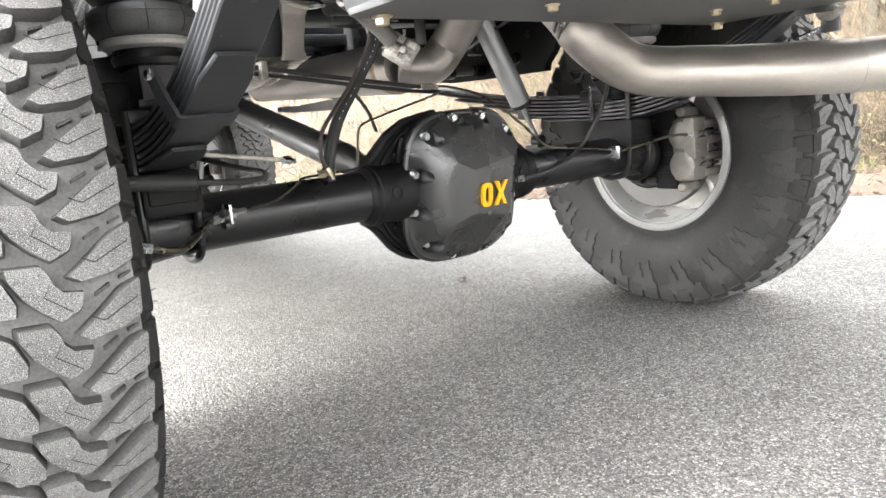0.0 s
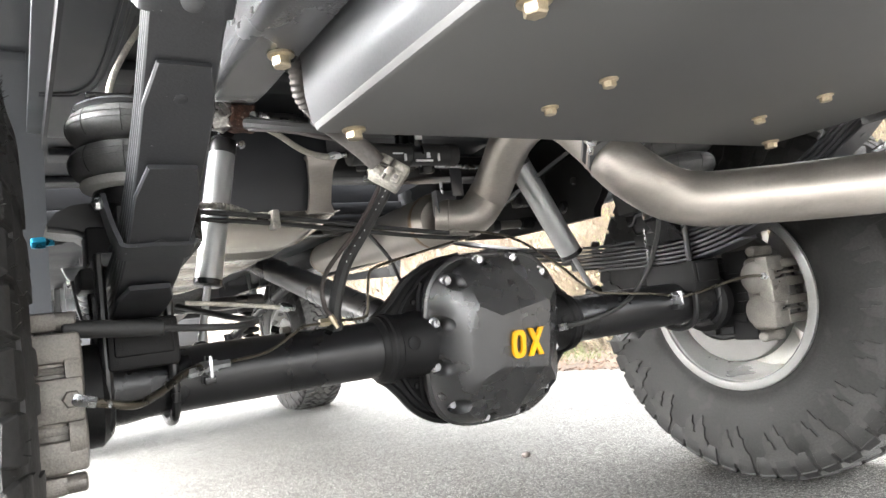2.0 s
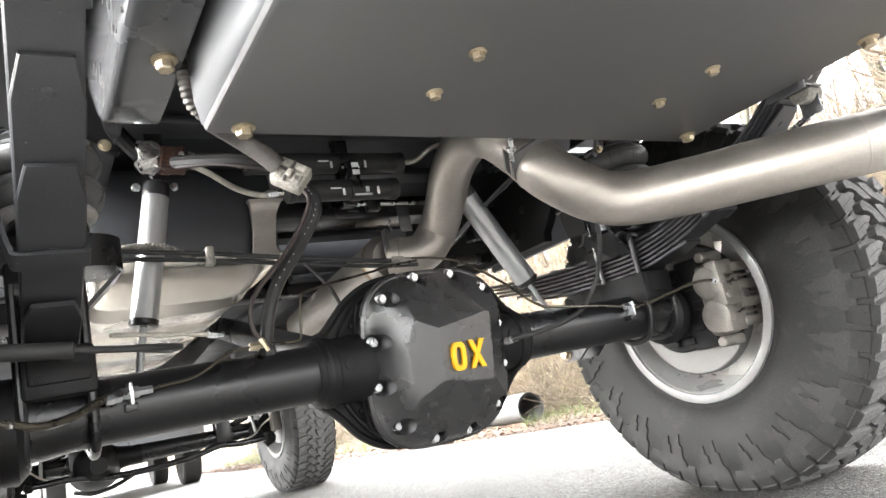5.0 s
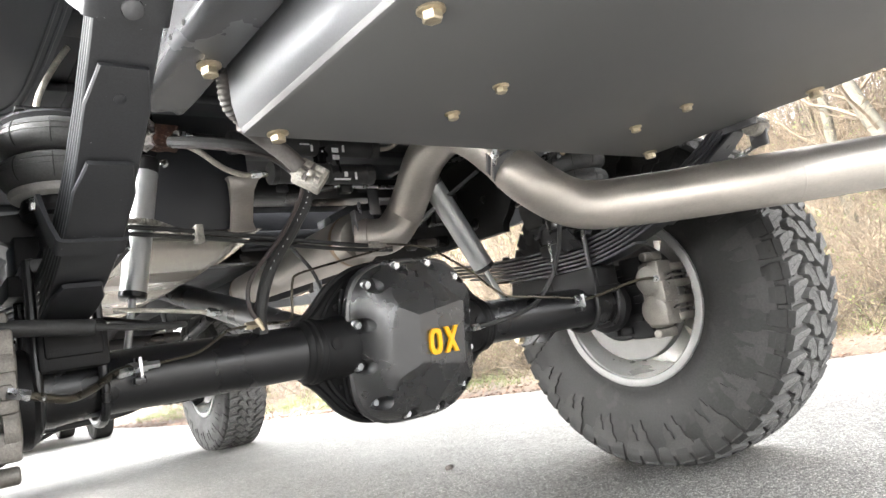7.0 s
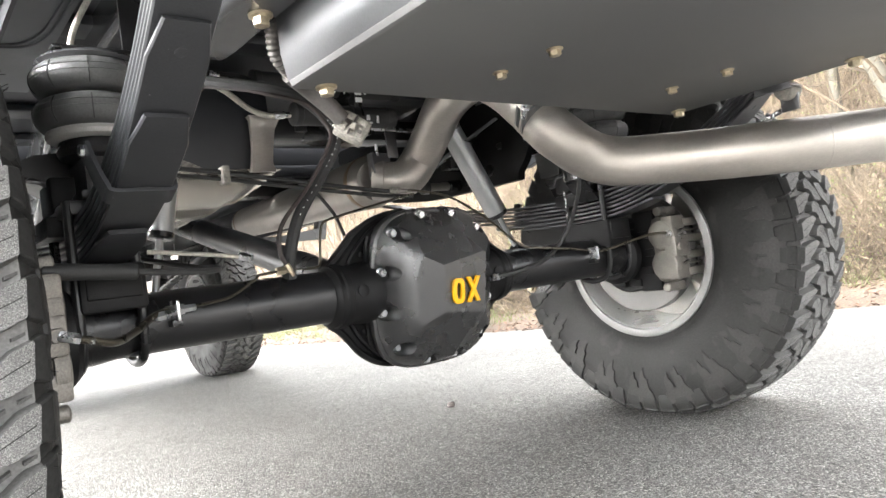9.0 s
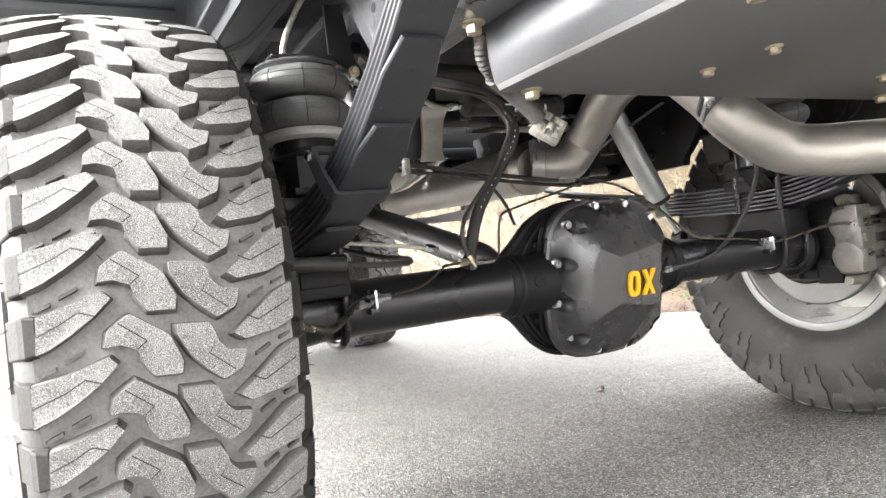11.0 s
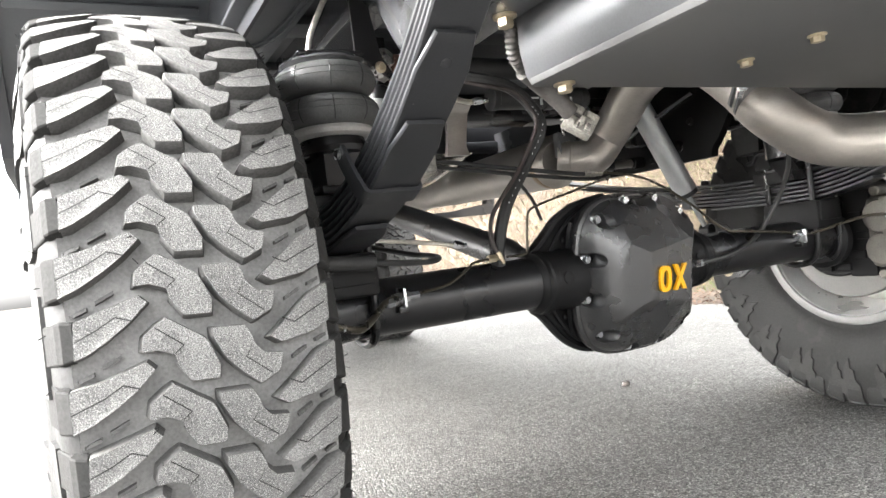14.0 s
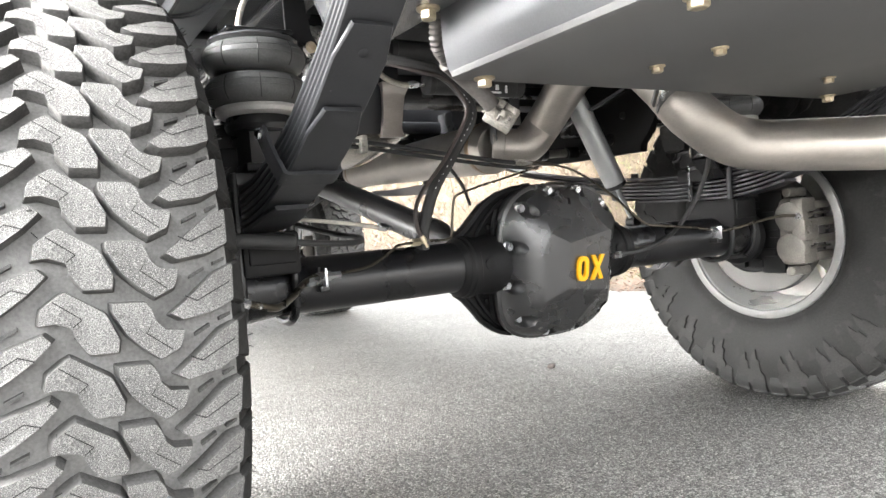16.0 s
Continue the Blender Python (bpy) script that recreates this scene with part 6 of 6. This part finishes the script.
for sx in (-1, 1):
    bm = B()
    sweep(bm, curve([(sx * 0.76, FY, 0.62), (sx * 0.81, FY - 0.03, 0.585), (sx * 0.72, FY - 0.05, 0.5), (sx * 0.81, FY - 0.03, 0.4), (sx * 0.76, FY, 0.36)], 5), 0.026, 10)
    part("steering_knuckle", bm, BLACK_CAST, fa)
    bm = B()
    lathe(bm, [(0, 0.045), (0.02, 0.065), (0.07, 0.07), (0.12, 0.055), (0.2, 0.05)], (sx * 0.64, FY, 0.48), (sx, 0, 0), 24)
    part("axle_joint", bm, BLACK_CAST, fa)
    bm = B()
    lathe(bm, [(0, 0.17), (0.02, 0.17)], (sx * 0.86, FY, 0.515), (sx, 0, 0), 32)
    part("brake_rotor", bm, ROTOR, fa)
    bm = B()
    box(bm, (sx * 0.81 - 0.035, FY - 0.19, 0.44), (sx * 0.81 + 0.035, FY - 0.11, 0.62), 0.014)
    part("front_caliper", bm, CALIPER, fa)
    bm = B()
    coil = [(sx * 0.59 + 0.056 * math.cos(t), FY + 0.056 * math.sin(t), 0.52 + 0.34 * t / (2 * math.pi * 6)) for t in (2 * math.pi * i / 14 for i in range(14 * 6 + 1))]
    sweep(bm, coil, 0.017, 8)
    part("coil_spring", bm, BLACK, fa)
    bm = B()
    lathe(bm, [(0, 0.075), (0.012, 0.08), (0.03, 0.075)], (sx * 0.59, FY, 0.5), (0, 0, 1), 24)
    part("spring_seat", bm, BLACK_CAST, fa)
    bm = B()
    cyl(bm, (sx * 0.67, FY - 0.1, 0.46), (sx * 0.655, FY - 0.06, 0.68), 0.011, 12)
    cyl(bm, (sx * 0.655, FY - 0.06, 0.68), (sx * 0.63, FY, 1.05), 0.028, 18, 0.004)
    part("front_damper", bm, CHROME, fa)
    for yy in (-0.07, 0.03):
        bm = B()
        box(bm, (sx * 0.46 - 0.05, FY + yy, 0.4), (sx * 0.46 + 0.05, FY + yy + 0.01, 0.62), 0.004)
        part("link_bracket", bm, BLACK, fa)
    bm = B()
    hexbolt(bm, (sx * 0.46, FY - 0.07, 0.6), (0, -1, 0), 0.016, 0.012, 1.3)
    part("link_bolt", bm, GOLD, fa, "yellow zinc bolt")
    bm = B()
    cyl(bm, (sx * 0.46, FY - 0.02, 0.6), (sx * 0.5, 2.6, 0.86), 0.03, 16)
    part("radius_arm", bm, BLACK, fa)
    bm = B()
    sweep(bm, curve([(sx * 0.47, FY - 0.1, 0.43), (sx * 0.56, FY - 0.13, 0.42), (sx * 0.66, FY - 0.14, 0.45), (sx * 0.72, FY - 0.12, 0.5), (sx * 0.8, FY - 0.16, 0.55)], 5), 0.006, 8)
    part("brake_line", bm, BRAID, fa)
bm = B()
sweep(bm, curve([(-0.74, FY - 0.15, 0.42), (-0.645, FY - 0.16, 0.416), (-0.49, FY - 0.17, 0.414), (-0.3, FY - 0.18, 0.378), (-0.05, FY - 0.18, 0.372), (0.22, FY - 0.17, 0.388), (0.39, FY - 0.16, 0.42), (0.56, FY - 0.15, 0.405), (0.74, FY - 0.14, 0.41)], 6), 0.021, 12)
part("tie_rod", bm, BLACK, fa)
for sx in (-1, 1):
    bm = B()
    lathe(bm, [(0, 0.018), (0.02, 0.028), (0.05, 0.028), (0.06, 0.015)], (sx * 0.74, FY - 0.15, 0.385), (0, 0, 1), 16)
    part("rod_end", bm, BLACK_CAST, fa)
bm = B()
sweep(bm, curve([(-0.5, FY - 0.13, 0.33), (-0.4, FY - 0.16, 0.302), (-0.28, FY - 0.16, 0.315), (-0.16, FY - 0.14, 0.36)], 5), 0.014, 10)
part("skid_hoop", bm, BLACK, fa)
bm = B()
cyl(bm, (-0.4, FY - 0.13, 0.555), (-0.255, FY - 0.14, 0.76), 0.034, 20, 0.005)
part("steering_damper", bm, CHROME, fa, "bright chrome steering damper")
bm = B()
cyl(bm, (-0.255, FY - 0.14, 0.76), (-0.2, FY - 0.14, 0.84), 0.012, 12)
part("damper_rod", bm, ZINC, fa)
bm = B()
sweep(bm, curve([(-0.34, FY - 0.13, 0.58), (-0.31, FY - 0.12, 0.64), (-0.36, FY - 0.1, 0.69), (-0.42, FY - 0.08, 0.72)], 5), 0.007, 8)
part("breather_hose", bm, HOSE, fa)
sub = thing("engine_cradle", (0, 3.6, 0.75), "dark engine cradle and gearbox underside", "engine cradle")
bm = B()
box(bm, (-0.55, 3.3, 0.78), (0.55, 3.5, 0.86), 0.02)
part("cradle_beam", bm, BLACK, sub)
bm = B()
lathe(bm, [(0, 0.1), (0.1, 0.16), (0.7, 0.17), (1.2, 0.22), (1.6, 0.25)], (0.0, 2.4, 1.05), (0, 1, -0.05), 24)
part("gearbox", bm, BLACK_CAST, sub)

# ---- a stone and small litter on the road ----
st = B()
bmesh.ops.create_icosphere(st, subdivisions=2, radius=0.016, matrix=Matrix.Translation((0.717, 0.848, 0.008)) @ Matrix.Diagonal((1.2, 0.9, 0.75, 1)))
for v in st.verts:
    v.co += Vector((1, 1, 1)) * 0.004 * noise.noise(v.co * 90)
solid("pebble", st, material("dark_stone", (0.07, 0.06, 0.055), 0.8), "small dark pebble lying on the asphalt", "stone")

# ---- verge, bank and woods ----
class Sticks:
    """Many thin tapered sticks and small leaves, gathered as one mesh."""

    def __init__(self):
        self.v, self.f = [], []

    def stick(self, pts, r0, r1, k=3):
        n0 = len(self.v)
        n = len(pts)
        for i, p in enumerate(pts):
            d = (pts[min(i + 1, n - 1)] - pts[max(i - 1, 0)]).normalized()
            a, b = frame_of(d)
            r = r0 + (r1 - r0) * i / (n - 1)
            for j in range(k):
                t = 2 * math.pi * j / k
                self.v.append(p + a * (r * math.cos(t)) + b * (r * math.sin(t)))
        for i in range(n - 1):
            for j in range(k):
                self.f.append((n0 + i * k + j, n0 + i * k + (j + 1) % k, n0 + (i + 1) * k + (j + 1) % k, n0 + (i + 1) * k + j))

    def leaf(self, p, d, u, w):
        n0 = len(self.v)
        s = d.cross(u).normalized() * w
        m = p + d * 0.5 + u * (w * 0.4)
        self.v += [p, m + s, p + d, m - s]
        self.f += [(n0, n0 + 1, n0 + 2), (n0, n0 + 2, n0 + 3)]

    def mesh(self, name, mat):
        me = bpy.data.meshes.new(name)
        me.from_pydata(self.v, [], self.f)
        me.materials.append(mat)
        for p in me.polygons:
            p.use_smooth = True
        return me


rnd = random.Random(7)


def bent(p, d, L, n, wild, lift=0.0):
    pts, q, e = [Vector(p)], Vector(p), Vector(d).normalized()
    for i in range(n):
        e = (e + Vector((rnd.uniform(-1, 1), rnd.uniform(-1, 1), rnd.uniform(-1, 1) + lift)) * wild).normalized()
        q = q + e * (L / n)
        pts.append(q)
    return pts


def tree(x, y, height, r, lean):
    base = Vector((x, y, ground_height(x, y) - 0.05))
    t = thing("tree", base, "slender bare tree with pale bark on the bank", "tree", "trees on the bank")
    trunk = Sticks()
    line = bent(base, (lean[0], lean[1], 1), height, 9, 0.08, 0.3)
    trunk.stick(line, r, r * 0.3, 9)
    me = trunk.mesh("trunk", BARK)
    ob = new("trunk", me)
    ob.parent, ob.matrix_parent_inverse = t, Matrix.Translation(-base)
    crown = Sticks()
    for k in range(int(7 + height * 2.2)):
        i = rnd.uniform(0.15, 0.98) * 9
        j = min(8, int(i))
        p = line[j].lerp(line[j + 1], i - j)
        a = rnd.uniform(0, 2 * math.pi)
        L = height * rnd.uniform(0.15, 0.35)
        limb = bent(p, (math.cos(a), math.sin(a), rnd.uniform(0.4, 1.3)), L, 6, 0.22, 0.2)
        crown.stick(limb, r * 0.22, 0.004, 4)
        for m in range(6):
            q = limb[rnd.randint(1, 6)]
            b = rnd.uniform(0, 2 * math.pi)
            sub = bent(q, (math.cos(b), math.sin(b), rnd.uniform(0, 1)), L * rnd.uniform(0.3, 0.6), 4, 0.3, 0.15)
            crown.stick(sub, 0.006, 0.0015, 3)
            for w in range(3):
                c = rnd.uniform(0, 2 * math.pi)
                crown.stick(bent(sub[rnd.randint(1, 4)], (math.cos(c), math.sin(c), 0.5), L * 0.2, 2, 0.3), 0.003, 0.001, 3)
    ob = new("crown", crown.mesh("crown", TWIG))
    ob.parent, ob.matrix_parent_inverse = t, Matrix.Translation(-base)


for x, y, hgt, r, lean in ((5.4, -0.2, 6, 0.07, (0.02, 0.02)), (5.4, 0.1, 5.5, 0.085, (0.05, 0.42)), (5.65, 0.12, 6, 0.07, (0, 0.14)), (6.3, 0.6, 6, 0.05, (0.1, 0.1)),
                           (6.6, 1.4, 6.5, 0.06, (0, 0.05)), (5.9, -2.4, 6, 0.08, (0, 0.1)), (7.2, -1.6, 7, 0.07, (0.05, 0)), (6.5, 3.2, 6, 0.05, (0, -0.1)), (7.6, 0.6, 7, 0.07, (0, 0)),
                           (8.2, 2.2, 7, 0.08, (0, 0.1)), (7.0, 5.2, 6, 0.06, (0.1, 0)), (8.5, -0.8, 7, 0.07, (0, 0)), (7.4, 8.0, 7, 0.07, (0, 0)), (8.8, 4.2, 7, 0.08, (0, 0)), (6.8, 11.0, 6, 0.06, (0, 0)),
                           (9.6, 1.2, 8, 0.08, (0, 0)), (9.8, -2.6, 8, 0.08, (0, 0)), (6.6, -3.8, 6, 0.07, (0, 0)), (10.2, 7, 8, 0.08, (0, 0)), (10.5, 3, 8, 0.08, (0, 0))):
    tree(x, y, hgt, r, lean)

brush, pale_brush, buds = Sticks(), Sticks(), Sticks()
for i in range(24000):
    y = rnd.uniform(-4, 6) if i % 3 else rnd.uniform(-7, 16)
    d = 1.3 + 5.5 * rnd.random() ** 1.1
    x = road_edge(y) + d
    p = Vector((x, y, ground_height(x, y)))
    a = rnd.uniform(0, 2 * math.pi)
    L = rnd.uniform(0.4, 1.7)
    pts = bent(p, (math.cos(a), math.sin(a), rnd.uniform(0.2, 1.8)), L, 5, 0.28, -0.1)
    (pale_brush if i % 4 == 1 else brush).stick(pts, rnd.uniform(0.0018, 0.0055), 0.0012)
    if rnd.random() < (0.16 if y < 1.0 else 0.1):
        for k in range(14):
            q = pts[rnd.randint(2, 5)] + Vector((rnd.uniform(-1, 1), rnd.uniform(-1, 1), rnd.uniform(-1, 1))) * 0.06
            buds.leaf(q, Vector((rnd.uniform(-1, 1), rnd.uniform(-1, 1), rnd.uniform(-0.5, 1))).normalized() * 0.026, Vector((0.2, 0.1, 1)), 0.0085)
for i in range(2600):
    y = rnd.uniform(-6, 24)
    x = road_edge(y) + rnd.uniform(3.5, 10)
    p = Vector((x, y, ground_height(x, y)))
    pts = bent(p, (rnd.uniform(-0.25, 0.25), rnd.uniform(-0.25, 0.25), 1), rnd.uniform(1.6, 4.2), 6, 0.09, 0.1)
    sapling = pale_brush if i % 3 == 0 else brush
    sapling.stick(pts, rnd.uniform(0.005, 0.014), 0.002)
    for k in range(5):
        a = rnd.uniform(0, 2 * math.pi)
        sapling.stick(bent(pts[rnd.randint(2, 5)], (math.cos(a), math.sin(a), 0.8), rnd.uniform(0.3, 0.9), 3, 0.25), 0.003, 0.001)
tagged(new("brush", brush.mesh("brush", TWIG)), "tangle of dry brown twigs and brambles on the bank", "brush", kind="stuff")
tagged(new("pale_brush", pale_brush.mesh("pale_brush", PALE_TWIG)), "bleached dry stems among the brush on the bank", "brush", kind="stuff")
tagged(new("spring_leaves", buds.mesh("spring_leaves", BUD)), "small fresh yellow-green leaves on the brush", "leaves", kind="stuff")

litter, grass = Sticks(), Sticks()
for i in range(15000):
    y = rnd.uniform(-5, 13)
    d = rnd.random() ** 1.4 * 4.2 - 0.12
    x = road_edge(y) + d
    p = Vector((x, y, max(0.002 if d < 0.1 else -1, ground_height(x, y)) + 0.006))
    a = rnd.uniform(0, 2 * math.pi)
    litter.leaf(p, Vector((math.cos(a), math.sin(a), rnd.uniform(-0.1, 0.5))) * rnd.uniform(0.02, 0.06), Vector((0, 0, 1)), rnd.uniform(0.008, 0.018))
for i in range(9000):
    y = rnd.uniform(-5, 14)
    d = rnd.uniform(0.35, 2.2)
    x = road_edge(y) + d
    if noise.noise((x * 1.1, y * 1.1, 9)) < -0.02:
        continue
    p = Vector((x, y, ground_height(x, y)))
    a = rnd.uniform(0, 2 * math.pi)
    grass.stick(bent(p, (math.cos(a) * 0.6, math.sin(a) * 0.6, 1), rnd.uniform(0.05, 0.16), 2, 0.25, -0.1), 0.003, 0.0006)
tagged(new("leaf_litter", litter.mesh("leaf_litter", DRY_LEAF)), "brown dry fallen leaves on the verge", "leaf litter", kind="stuff")
tagged(new("grass", grass.mesh("grass", GRASS)), "thin spring grass tufts along the verge", "grass", kind="stuff")

# corrugated drain pipe on the verge
dp = thing("drain_pipe", (3.6, 4.9, 0.05), "grey corrugated plastic drain pipe lying in the grass", "drain pipe")
a0, a1 = Vector((3.35, 4.05, 0.15)), Vector((3.75, 6.6, 0.14))
L = (a1 - a0).length
prof = [(L * i / 120, 0.125 if i % 2 else 0.14) for i in range(121)]
bm = B()
lathe(bm, prof + [(L, 0.115), (0, 0.115)], a0, a1 - a0, 32, cap=False)
part("pipe_wall", bm, material("grey_plastic_pipe", (0.08, 0.08, 0.08), 0.5, 0, 0.2, 4, 60, 0.2, 0.1), dp)

# ---- parked vehicle further up the road ----
pv = thing("parked_car", (0.45, 10.6, 0), "dark grey parked vehicle further along the road", "car")
PALE = material("grey_car_paint", (0.04, 0.042, 0.045), 0.35, 0, 0.05, 3, 200, 0.03, 0.02, coat=0.4)
bm = B()
prof = [(8.6, 0.5), (8.55, 0.62), (8.6, 0.98), (8.75, 1.05), (9.3, 1.6), (10.9, 1.66), (11.9, 1.12), (12.8, 1.02), (12.95, 0.7), (12.9, 0.45), (8.8, 0.42)]
rowlist = []
for x, k in ((-0.98, 0.93), (-0.95, 0.98), (-0.87, 1.0), (0.87, 1.0), (0.95, 0.98), (0.98, 0.93)):
    rowlist.append([Vector((0.4 + x * (1.0 if z < 1.1 else 0.88), 10.6 + (y - 10.6) * k, z)) for y, z in prof])
rings(bm, rowlist)
part("body", bm, PALE, pv, sharp=30)
bm = B()
prism(bm, [(-0.26, 8.74, 1.08), (1.06, 8.74, 1.08), (1.0, 9.2, 1.52), (-0.2, 9.2, 1.52)], (0, -0.02, 0.02))
part("rear_window", bm, HOSE, pv)
for x in (-0.42, 1.24):
    for y in (9.35, 12.0):
        bm = B()
        lathe(bm, [(-0.11, 0.2), (-0.12, 0.33), (-0.1, 0.36), (0.1, 0.36), (0.12, 0.33), (0.11, 0.2)], (x, y, 0.36), (1, 0, 0), 32)
        tyre = part("tyre", bm, RUBBER, pv)
        bm = B()
        lathe(bm, [(-0.06, 0.19), (-0.02, 0.21), (0.02, 0.21), (0.06, 0.19)], (x, y, 0.36), (1, 0, 0), 24)
        part("rim", bm, RIM_DULL, tyre)
